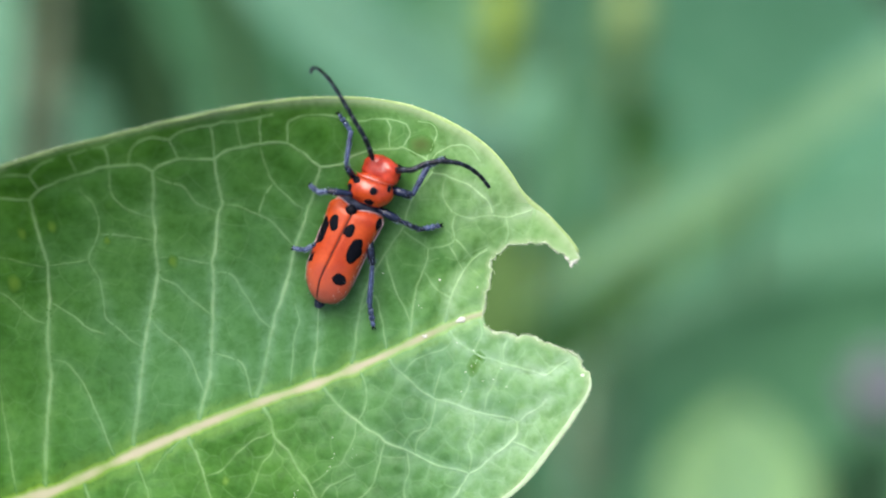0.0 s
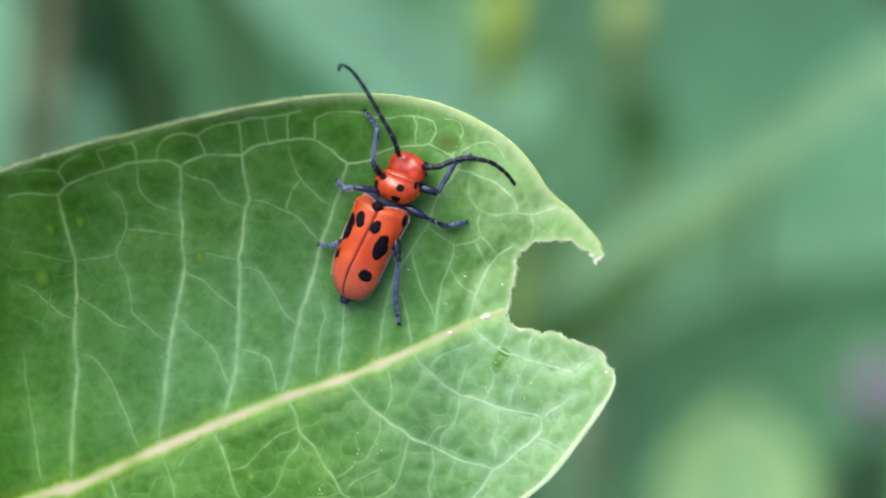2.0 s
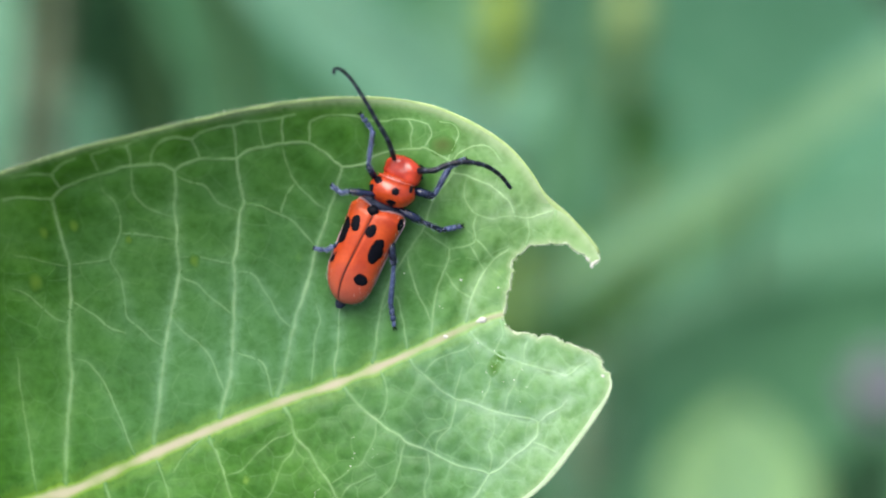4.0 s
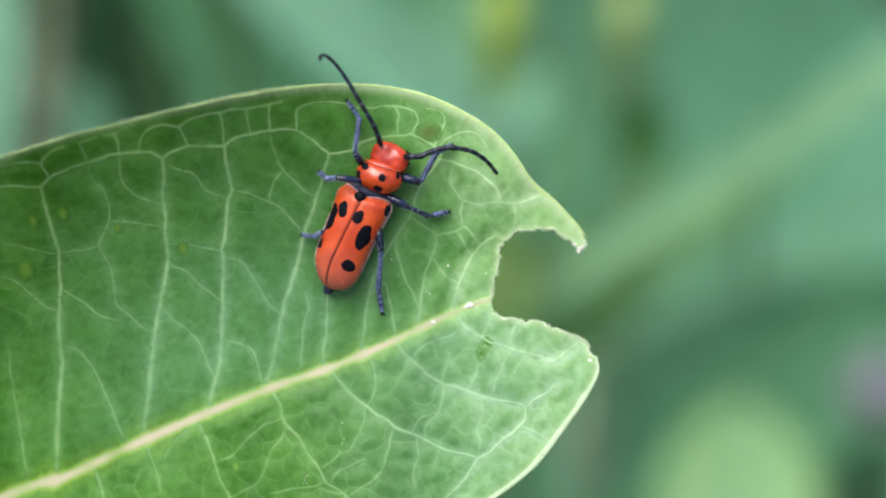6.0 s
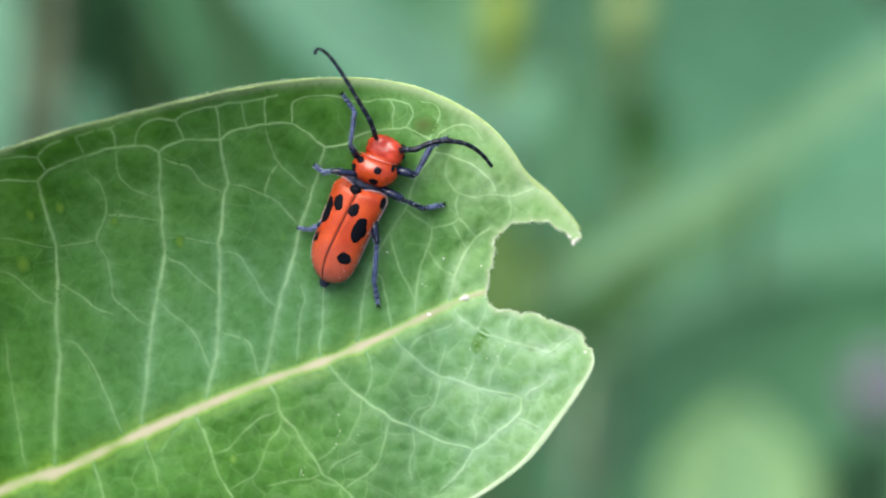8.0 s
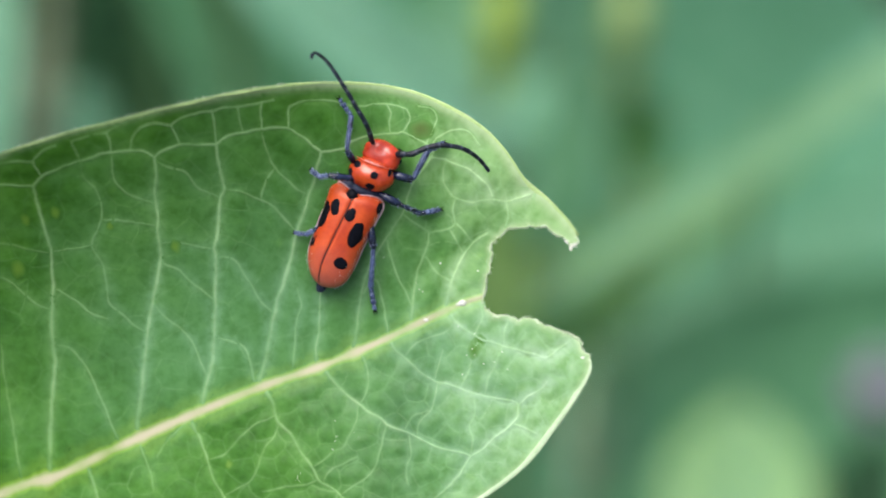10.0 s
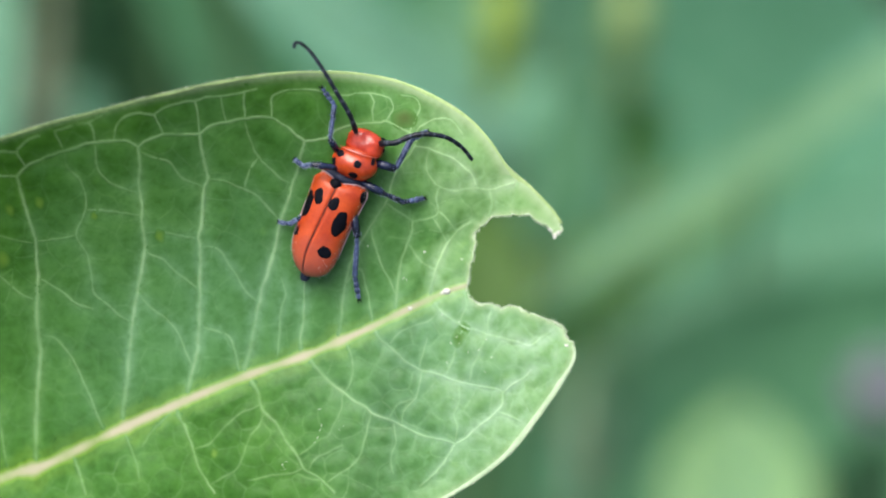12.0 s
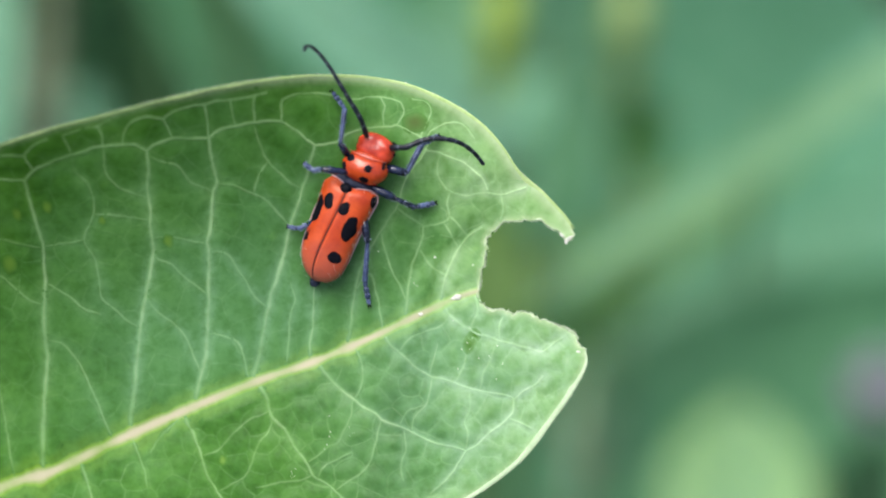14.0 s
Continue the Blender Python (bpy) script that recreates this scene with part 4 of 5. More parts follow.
        inner = line - np.c_[-t[:, 1], t[:, 0]] * (np.array(r) * 0.75)[:, None]      # the roll lies on the blade's edge
        h = np.minimum(face(inner[:, 0], inner[:, 1]), h)
        tube(bm, np.c_[inner, h - 0.03], r, 12, 0.34, (0.15, -0.38, 1) if name == "far_margin" else (0, 0, 1))
        part(name, bm, RIM if name == "far_margin" else NEAR_RIM, leaf, "thin pale rolled margin")
    bm = bmesh.new()
    h = face(ragged[:, 0], ragged[:, 1])
    r = [max(0.02, 0.07 + 0.11 * noise.noise(Vector((p[0], p[1], 0)) * 1.7)) for p in ragged]
    tube(bm, np.c_[ragged, h - 0.1], r, 6, 1.1)
    part("chewed_edge", bm, CHEWED, leaf, "ragged whitish chewed edge")

    # short down along the margins
    bm = bmesh.new()
    for line, count in ((far[len(far) // 3:], 620), (ragged, 420), (near[:len(near) // 3], 300)):
        for _ in range(count):
            i = rng.randrange(1, len(line) - 1)
            t = line[i + 1] - line[i - 1]
            t = t / (np.linalg.norm(t) + 1e-9)
            o = np.array((-t[1], t[0]))
            p = line[i] + t * rng.uniform(-0.2, 0.2)
            s = rng.uniform(0.06, 0.26) * (0.8 if line is ragged else 0.6)
            q = p + o * s + t * rng.uniform(-0.25, 0.25)
            hz = float(lie(*p)) + 0.15
            tube(bm, [(*p, hz), (*((p + q) / 2), hz + rng.uniform(0, 0.1)), (*q, hz + rng.uniform(-0.1, 0.2))], (0.012, 0.010, 0.005), 3)
    tagged(part("down", bm, FUZZ, leaf), kind="stuff")

    # dry whitish scraps left hanging at the end of the bite
    for x, y, s, turn in ((9.66, 0.50, 0.19, 20), (9.46, 0.30, 0.16, 75), (9.12, 0.72, 0.13, -30)):
        bm = bmesh.new()
        bmesh.ops.create_icosphere(bm, subdivisions=3, radius=s)
        for v in bm.verts:
            v.co = Vector((v.co.x * 1.5, v.co.y * 0.7, v.co.z * 0.35)) * (1 + 0.9 * noise.noise(v.co * 7 + Vector((x, y, 0))))
        bmesh.ops.rotate(bm, verts=bm.verts, cent=(0, 0, 0), matrix=Matrix.Rotation(radians(turn), 3, "Z"))
        bmesh.ops.translate(bm, verts=bm.verts, vec=(x, y, float(face(x, y)[0]) - 0.02))
        part("dry_scrap", bm, LATEX, leaf, "dry whitish scrap of leaf")

    # dried latex drops on the cut midrib, and a brown sting on the far side
    for x, y, s in ((1.15, -3.93, 0.21), (0.86, -4.02, 0.12), (-1.62, -5.21, 0.12), (-0.51, -0.90, 0.065), (10.27, -8.09, 0.12), (2.31, -1.49, 0.05)):
        bm = bmesh.new()
        bmesh.ops.create_icosphere(bm, subdivisions=2, radius=s)
        for v in bm.verts:
            v.co = Vector((v.co.x * 1.5, v.co.y, v.co.z * 0.25)) * (1 + 0.6 * noise.noise(v.co * 9 + Vector((x, y, 0))))
        bmesh.ops.translate(bm, verts=bm.verts, vec=(x, y, float(face(x, y)[0]) + s * 0.12 + (0.06 if s > 0.1 and x < 5 else 0)))
        part("latex_drop", bm, LATEX, leaf, "white dried latex drop")
    return leaf


def milkweed_stem():
    """The upright stem that carries the leaf, with the leaf's own short stalk."""
    x, y = MIDRIB[0]
    foot = VIEW @ (Vector((x, y, float(lie(x, y)))) * MM)
    at_stem = foot + Vector((-0.022, 0.0, -0.012))
    stem = new("plant_stem")
    stem.matrix_world = Matrix.Translation((at_stem.x, at_stem.y, 0))
    tagged(stem, "upright green milkweed stem carrying the leaf", "stem")
    high = at_stem.z * 1000
    bm = bmesh.new()
    tube(bm, curve([(0, 0, -20), (3, 2, high * 0.4), (-2, 1, high * 0.75), (0, 0, high), (2, 3, high + 60)], 15), (5.0, 4.5, 4.0, 3.2), 12)
    part("stem", bm, STALK, stem)
    to = (foot - stem.matrix_world.translation) * 1000
    bm = bmesh.new()
    tube(bm, curve([(0, 0, high - 8), (8, 0, high - 2), tuple(to), tuple(to + Vector((2, 0.5, 0.3)))], 2), (2.2, 1.8, 1.5), 10)
    part("leaf_stalk", bm, STALK, stem)
    return stem, foot


# ---- the beetle ----
def beetle():
    bx, by = -7.80, 0.89
    base = float(lie(bx, by)) + 0.26
    bug = new("beetle")
    bug.matrix_world = VIEW @ Matrix.Translation((bx * MM, by * MM, base * MM))
    tagged(bug, "orange-red beetle with black spots and long antennae on the leaf", "beetle")

    def rest(x, y):
        return float(lie(x, y)) + 0.28 - base

    def at(x, y, z=0.0):
        """A place on the leaf's face, in the beetle's own space."""
        return np.array((x - bx, y - by, rest(x, y) + z))

    # body frame: y to the head, z out of the back
    body = Matrix.Translation(Vector(at(-7.95, 1.01, 0.62))) @ Matrix.Rotation(radians(-23.0), 4, "Z") @ Matrix.Rotation(radians(-5), 4, "Y") @ Matrix.Rotation(radians(11), 4, "X")
    LEN, W, H = 3.98, 2.16, 1.42

    def seam(s):
        """Where the two wing cases meet, as a share of the width."""
        return -0.02 - 0.10 * s

    def back(s, u, rise=0.0):
        """A place on the wing cases: s along from the shoulders, u across from -1 to 1."""
        a = u * radians(106)
        k = min(1.0, max(0.0, (u + 0.25) / 0.6))          # the right case lies fuller at its end
        end = math.sqrt(max(0.0, 1 - max(0.0, (s - 0.54 - 0.08 * k) / (0.46 - 0.08 * k)) ** (2.5 + 0.9 * k)))
        w = (W - (0.48 - 0.20 * k) * s) * min(1.0, 0.84 + 1.8 * s) * (1 - 0.06 * math.sin(math.pi * min(1, s / 0.8))) * end
        h = H * (0.66 + 0.34 * math.sin(math.pi / 2 * min(1, (s + 0.1) / 0.55))) * (1 if s < 0.55 else math.sqrt(max(0, 1 - ((s - 0.55) / 0.455) ** 2.4)))
        groove = 0.09 * math.exp(-((u - seam(s)) / 0.03) ** 2) * (0.4 + 0.6 * end)
        fore_lip = 0.35 * math.exp(-(s / 0.045) ** 2)
        notch = 0.30 * math.exp(-(s / 0.06) ** 2) * math.exp(-((u - seam(s)) / 0.22) ** 2)
        corner = 0.35 * max(0.0, abs(u) - 0.45) * math.exp(-(s / 0.05) ** 2)
        return Vector((w * math.sin(a) * (1 + 0.03 * abs(math.sin(a))) - 0.30 * s + 0.30 * max(0.0, (s - 0.65) / 0.35) ** 2, LEN * (1 - 2 * s) - notch - corner, h * math.copysign(abs(math.cos(a)) ** 0.9, math.cos(a)) - groove - fore_lip))

    def lay(bm, m):
        bmesh.ops.transform(bm, matrix=m, verts=bm.verts)
        return bm

    def mark(name, tree, x, y, long, wide, lean, parent, mat, seed):
        """A spot of uneven outline laid on a shell, at a place seen from straight above."""
        x, y = x - bx, y - by
        ca, sa = math.cos(radians(lean)), math.sin(radians(lean))
        bm = bmesh.new()

        def down(px, py, off):
            hit, nor, _, _ = tree.ray_cast(Vector((px, py, 30)), Vector((0, 0, -1)))
            if hit is None:
                hit, nor, _, _ = tree.find_nearest(Vector((px, py, 1.6)))
            if nor.z < 0:
                nor = -nor
            return bm.verts.new(hit + nor * off)
        mid = down(x, y, 0.03)
        rings = []
        for k in range(1, 6):
            ring = []
            for i in range(24):
                t = 2 * math.pi * i / 24
                q = k / 5 * (1 + 0.22 * noise.noise(Vector((math.cos(t) * 1.4, math.sin(t) * 1.4, seed * 3.7))) + 0.10 * noise.noise(Vector((math.cos(t) * 4, math.sin(t) * 4, seed))))
                dx, dy = wide * q * math.cos(t), long * q * math.sin(t)
                ring.append(down(x + dx * ca - dy * sa, y + dx * sa + dy * ca, 0.03 if k < 5 else 0.004))
            rings.append(ring)
        for i in range(24):
            bm.faces.new((mid, rings[0][i], rings[0][(i + 1) % 24]))
            for a, b in zip(rings, rings[1:]):
                bm.faces.new((a[i], b[i], b[(i + 1) % 24], a[(i + 1) % 24]))
        return part(name, bm, mat, parent)

    from mathutils.bvhtree import BVHTree
    spots = {  # place, half length, half width, lean
        -1: [(-8.35, 3.29, 0.62, 0.34, -6), (-9.32, 2.74, 1.05, 0.46, -24), (-10.29, 0.85, 0.45, 0.36, -8)],
        1: [(-7.22, 2.70, 0.50, 0.42, -35), (-6.86, 1.19, 0.95, 0.56, -24), (-7.95, -0.93, 0.46, 0.52, -10), (-5.03, 3.17, 0.55, 0.22, -14)],
    }
    down_rng = random.Random(8)
    for sign, name in ((-1, "left_wing_case"), (1, "right_wing_case")):
        bm = bmesh.new()
        rows = []
        for i in range(49):
            s = i / 48 * 0.999
            m0 = seam(s) + sign * 0.004
            rows.append([back(s, m0 + (sign - m0) * j / 24) for j in range(25)])
        inner = [[p * 0.94 - Vector((0, 0, 0.05)) for p in r] for r in rows]
        a, b = patch(bm, rows), patch(bm, inner)
        for i in range(48):
            for j in (0, 24):
                bm.faces.new((a[i][j], a[i + 1][j], b[i + 1][j], b[i][j]))
        for i in (0, 48):
            for j in range(24):
                bm.faces.new((a[i][j], a[i][j + 1], b[i][j + 1], b[i][j]))
        lay(bm, body)
        bmesh.ops.recalc_face_normals(bm, faces=bm.faces)
        tree = BVHTree.FromBMesh(bm)
        case = part(name, bm, RED, bug, "glossy orange-red wing case with black spots")
        for i, q in enumerate(spots[sign]):
            mark("spot", tree, *q, case, BLACK, i + 5 * sign)
        bm = bmesh.new()
        for i in range(160):
            if i % 4 == 0:
                s, u = down_rng.uniform(0.0, 0.03), sign * down_rng.uniform(0.05, 0.9)
            elif i % 16 > 1:
                s, u = down_rng.uniform(0.0, 0.97), sign * down_rng.uniform(0.6, 0.85)
            else:
                s, u = down_rng.uniform(0.7, 0.95), sign * down_rng.uniform(0.3, 0.8)
            p = body @ back(s, u)
            out = (p - body @ Vector((-0.3 * s, LEN * (1 - 2 * s), -0.4))).normalized()
            tip = p + out * down_rng.uniform(0.05, 0.12) + body.to_3x3() @ Vector((0, down_rng.uniform(-0.2, -0.02), 0))
            tube(bm, [p, (p + tip) / 2 + out * 0.02, tip], (0.008, 0.006, 0.003), 3)
        tagged(part("down", bm, PALE_DOWN, case), kind="stuff")
        bm = bmesh.new()                                  # pale rim from the shoulder down the side
        tube(bm, [body @ (back(s, sign * 0.86) + Vector((sign * 0.05, 0, 0.03))) for s in np.linspace(0.02, 0.74, 40)], (0.05, 0.055, 0.05, 0.04, 0.02), 6)
        part("side_rim", bm, LILAC, case, "pale lilac side rim")
        bm = bmesh.new()
        tube(bm, [body @ (back(0.004, seam(0) + (sign * 0.80 - seam(0)) * k) + Vector((0, 0.02, 0.02))) for k in np.linspace(0.1, 1, 24)], (0.04, 0.06, 0.07), 6)
        part("front_edge", bm, LILAC, case, "pale lilac front edge")
    bm = bmesh.new()
    tube(bm, [body @ (back(s, seam(s)) + Vector((0, 0, 0.035))) for s in np.linspace(0.05, 0.95, 60)], (0.05, 0.045, 0.05, 0.06, 0.05), 6)
    part("seam", bm, SEAM, bug, "dark seam between the wing cases")

    def blob(name, c, r, mat, label="", lump=0.0, under=body, shape=None, sub=4, tree=False, parent=None):
        bm = bmesh.new()
        bmesh.ops.create_icosphere(bm, subdivisions=sub, radius=1)
        for v in bm.verts:
            q = v.co.copy()
            if shape:
                q = shape(q)
            q *= 1 + lump * noise.noise(q * 2.2)
            v.co = Vector((c[0] + q.x * r[0], c[1] + q.y * r[1], c[2] + q.z * r[2]))
        lay(bm, under)
        bmesh.ops.recalc_face_normals(bm, faces=bm.faces)
        t = BVHTree.FromBMesh(bm) if tree else None
        ob = part(name, bm, mat, parent or bug, label)
        return (ob, t) if tree else ob

    def barrel(c):
        """Squarer than a ball."""
        return Vector([math.copysign(abs(q) ** 0.8, q) for q in c])

    blob("abdomen", (-0.2, 0.3, -0.40), (1.65, 3.2, 0.85), BLACK, "dark underside of the abdomen")
    blob("tail", (-0.1, -4.15, -0.40), (0.40, 0.45, 0.35), COLLAR, "dark tail end", 0.15)
    blob("collar", (0.0, 4.00, -0.42), (1.72, 0.55, 1.10), COLLAR, "blue-black collar behind the pronotum", 0.05, shape=barrel)
    blob("scutellum", (-0.32, 3.42, 0.84), (0.48, 0.50, 0.36), BLACK, "black scutellum", 0.1, sub=3)
    # pronotum and head
    fore = Matrix.Translation(Vector(at(-5.63, 5.76, 0.98))) @ Matrix.Rotation(radians(-20), 4, "Z") @ Matrix.Rotation(radians(-5), 4, "Y") @ Matrix.Rotation(radians(4), 4, "X")

    def saddle(c):
        c = barrel(c)
        side = 1 + 0.07 * math.exp(-((c.y + 0.05) / 0.4) ** 2) - 0.08 * max(0, c.y)
        hump = 0.13 * math.exp(-((c.x / 0.5) ** 2 + ((c.y + 0.1) / 0.45) ** 2)) - 0.10 * math.exp(-((c.y - 0.62) / 0.16) ** 2)
        return Vector((c.x * side, c.y, c.z * (0.95 + hump)))
    pron, tree = blob("pronotum", (0, 0, 0), (1.66, 1.22, 1.30), RED3, "red pronotum with black dots", 0.02, fore, saddle, 5, True)
    for i, q in enumerate(((-6.67, 6.46, 0.30, 0.27, 0), (-5.39, 5.60, 0.30, 0.30, 0), (-5.73, 4.80, 0.22, 0.36, -15), (-7.22, 5.79, 0.42, 0.20, -10), (-4.26, 5.81, 0.30, 0.14, -10))):
        mark("dot", tree, *q, pron, BLACK, 20 + i)
    front = Matrix.Translation(Vector(at(-4.83, 7.21, 0.80))) @ Matrix.Rotation(radians(-27), 4, "Z") @ Matrix.Rotation(radians(-4), 4, "Y") @ Matrix.Rotation(radians(2), 4, "X")

    def face_shape(c):
        c = Vector([math.copysign(abs(q) ** p, q) for q, p in zip(c, (0.66, 0.62, 0.8))])
        dip = 0.10 * math.exp(-(c.x / 0.22) ** 2) * max(0, c.y + 0.2)
        brow = 0.10 * math.exp(-(((abs(c.x) - 0.5) / 0.25) ** 2 + ((c.y - 0.35) / 0.25) ** 2))
        return Vector((c.x * (1.03 - 0.30 * max(0, c.y) ** 1.6), c.y, c.z * (1 - dip + brow)))
    bm = bmesh.new()
    tube(bm, [(1.50 * math.cos(t), 0.84 + 0.05 * math.cos(2 * t), 0.06 + 1.08 * math.sin(t)) for t in np.linspace(0.25, math.pi - 0.25, 30)], (0.02, 0.03, 0.035, 0.03, 0.02), 8)
    part("front_rim", lay(bm, fore), ROSE, pron, "pale red front rim of the pronotum")
    head = blob("head", (0, 0, 0), (1.44, 1.02, 1.06), RED2, "red head", 0.05, front, face_shape, 5)
    blob("mandible", (1.02, 0.62, -0.30), (0.42, 0.34, 0.30), BLACK, "dark mandible", 0.1, front, sub=3)
    blob("palp", (1.34, 0.10, 0.15), (0.22, 0.24, 0.3), BLACK, "dark mouth part", 0.1, front, sub=3)
    for ex, ey in ((-0.88, 0.55), (0.86, 0.42)):
        blob("upper_eye", (ex, ey - 0.14, 0.74), (0.22, 0.18, 0.16), EYE, "small black eye", 0.1, front, sub=3)
        blob("lower_eye", (ex * 1.35, ey - 0.02, 0.10), (0.22, 0.30, 0.34), EYE, "small black eye", 0.1, front, sub=3)

    def limb(name, pts, radii, mat, parent, label="", step=0.14, seg=10):
        bm = bmesh.new()
        line = curve(pts, step)
        rad = np.interp(np.linspace(0, 1, len(line)), np.linspace(0, 1, len(radii)), radii)
        tube(bm, line, [r * (1 + 0.10 * noise.noise(Vector(p) * 3)) for p, r in zip(line, rad)], seg)
        return part(name, bm, mat, parent, label)

    def antenna(name, pts, r0, r1, count):
        """Jointed: each piece swells towards its far end, with a grey ring at its root."""
        line = curve(pts, 0.06)
        stops = np.linspace(0, 1, count + 1) ** 0.92
        base_piece = None
        for i in range(count):
            a, b = int(stops[i] * (len(line) - 1)), int(stops[i + 1] * (len(line) - 1))
            piece = line[a:b + 1]
            r = r0 + (r1 - r0) * i / (count - 1)
            bm = bmesh.new()
            tube(bm, piece, (r * 0.86, r * 0.93, r, r * 1.05, r * 0.90), 9)
            if base_piece is None:
                base_piece = part(name, bm, FEELER, bug, "long jointed black antenna")
            else:
                part("antenna_joint", bm, FEELER, base_piece)
                bm = bmesh.new()
                tube(bm, line[a - 1:a + 3], (r * 0.90, r * 1.0, r * 1.0, r * 0.92), 9)
                part("joint_ring", bm, JOINT, base_piece, "pale grey joint ring")

    antenna("left_antenna", [at(-5.50, 8.00, 1.7), at(-5.93, 9.25, 2.6), at(-6.78, 10.72, 2.9), at(-7.60, 12.12, 2.9), at(-8.52, 13.50, 2.6), at(-9.08, 14.10, 2.4), at(-9.51, 14.37, 2.2), at(-9.80, 14.29, 2.1), at(-9.86, 13.95, 2.0)], 0.205, 0.125, 10)
    antenna("right_antenna", [at(-3.90, 7.18, 1.7), at(-3.27, 7.18, 2.4), at(-2.57, 7.20, 2.8), at(-1.90, 7.49, 3.0), at(-1.12, 7.75, 3.1), at(0.04, 7.81, 3.0), at(1.29, 7.55, 2.8), at(2.35, 6.87, 2.3), at(3.12, 5.98, 1.8)], 0.245, 0.15, 10)

    hair = random.Random(21)

    def bristles(line, radius, count, parent):
        """Short pale down standing off a limb."""
        bm = bmesh.new()
        line = np.asarray(line, float)
        for _ in range(count):
            t = hair.uniform(0.05, 0.95) * (len(line) - 1)
            i = min(len(line) - 2, int(t))
            p = line[i] + (line[i + 1] - line[i]) * (t - i)
            way = Vector(line[i + 1] - line[i]).normalized()
            out = (Matrix.Rotation(hair.uniform(0, 6.28), 3, way) @ way.orthogonal()).normalized()
            tip = Vector(p) + out * (radius + hair.uniform(0.05, 0.14)) + way * hair.uniform(0.04, 0.16)
            tube(bm, [Vector(p) + out * radius * 0.8, (Vector(p) + out * radius * 0.9 + tip) / 2, tip], (0.016, 0.013, 0.006), 3)
        tagged(part("down", bm, GREY_DOWN, parent), kind="stuff")

    def leg(name, hip, knee, ankle, toe, thick=1.0, pale=False):
        """Thigh, shin and a four-jointed foot with two claws."""
        m = DOWNY if pale else LEGGY
        hip, knee, ankle, toe = (np.array(q) for q in (hip, knee, ankle, toe))
        thigh = limb(name, [hip, hip * 0.5 + knee * 0.5 + (0, 0, 0.15), knee], (0.17 * thick, 0.27 * thick, 0.29 * thick, 0.20 * thick), LEGGY, bug, "blue-black jointed leg")
        limb("shin", [knee, knee * 0.5 + ankle * 0.5 + (0, 0, 0.06), ankle], (0.14 * thick, 0.17 * thick, 0.19 * thick, 0.21 * thick), m, thigh, "grey downy shin" if pale else "")
        bristles(curve([knee, knee * 0.5 + ankle * 0.5 + (0, 0, 0.06), ankle], 0.2), 0.17 * thick, 90, thigh)
        bristles([hip * 0.4 + knee * 0.6 + (0, 0, 0.1), knee], 0.24 * thick, 30, thigh)
        bristles([ankle, toe], 0.15 * thick, 50, thigh)
        way = toe - ankle
        for i in range(4):
            a, b = ankle + way * (i / 4), ankle + way * ((i + 0.92) / 4)
            bm = bmesh.new()
            w = (0.17, 0.20, 0.21, 0.15)[i] * thick
            tube(bm, [a, a * 0.6 + b * 0.4, a * 0.25 + b * 0.75, b], (w * 0.8, w * 0.92, w * 1.08, w * 0.9), 9, 0.75)
            part("foot_joint", bm, DOWNY if pale or i > 0 else LEGGY, thigh)
        side = np.array((-way[1], way[0], 0)) / (np.linalg.norm(way) + 1e-9)
        for sg in (-1, 1):
            bm = bmesh.new()
            tube(bm, [toe, toe + way * 0.10 + side * 0.12 * sg, toe + way * 0.16 + side * 0.14 * sg - (0, 0, 0.12)], (0.06, 0.05, 0.015), 6)
            part("claw", bm, BLACK, thigh)

    leg("left_front_leg", at(-6.81, 6.43, 0.5), at(-7.42, 7.46, 1.4), at(-7.10, 10.03, 0.8), at(-7.99, 11.28, 0.25), 0.95, True)
    leg("right_front_leg", at(-4.26, 5.81, 0.9), at(-2.59, 5.31, 1.3), at(-1.47, 7.49, 0.9), at(-0.25, 8.15, 0.3), 1.18, True)
    leg("left_middle_leg", at(-6.84, 5.38, 1.2), at(-8.81, 5.61, 1.4), at(-9.46, 5.50, 0.8), at(-10.10, 6.05, 0.2), 0.95, True)
    leg("right_middle_leg", at(-5.11, 4.32, 1.2), at(-3.52, 3.48, 1.5), at(-2.03, 2.83, 0.5), at(-0.51, 3.14, 0.2), 1.1)
    leg("left_hind_leg", at(-8.60, 2.20, 0.4), at(-9.95, 1.55, 0.5), at(-10.60, 1.25, 0.45), at(-11.45, 1.40, 0.2), 0.9, True)
    leg("right_hind_leg", at(-5.85, 2.65, 0.9), at(-5.51, 0.21, 1.5), at(-5.77, -2.67, 0.7), at(-5.49, -4.43, 0.2), 1.06, True)
    return bug


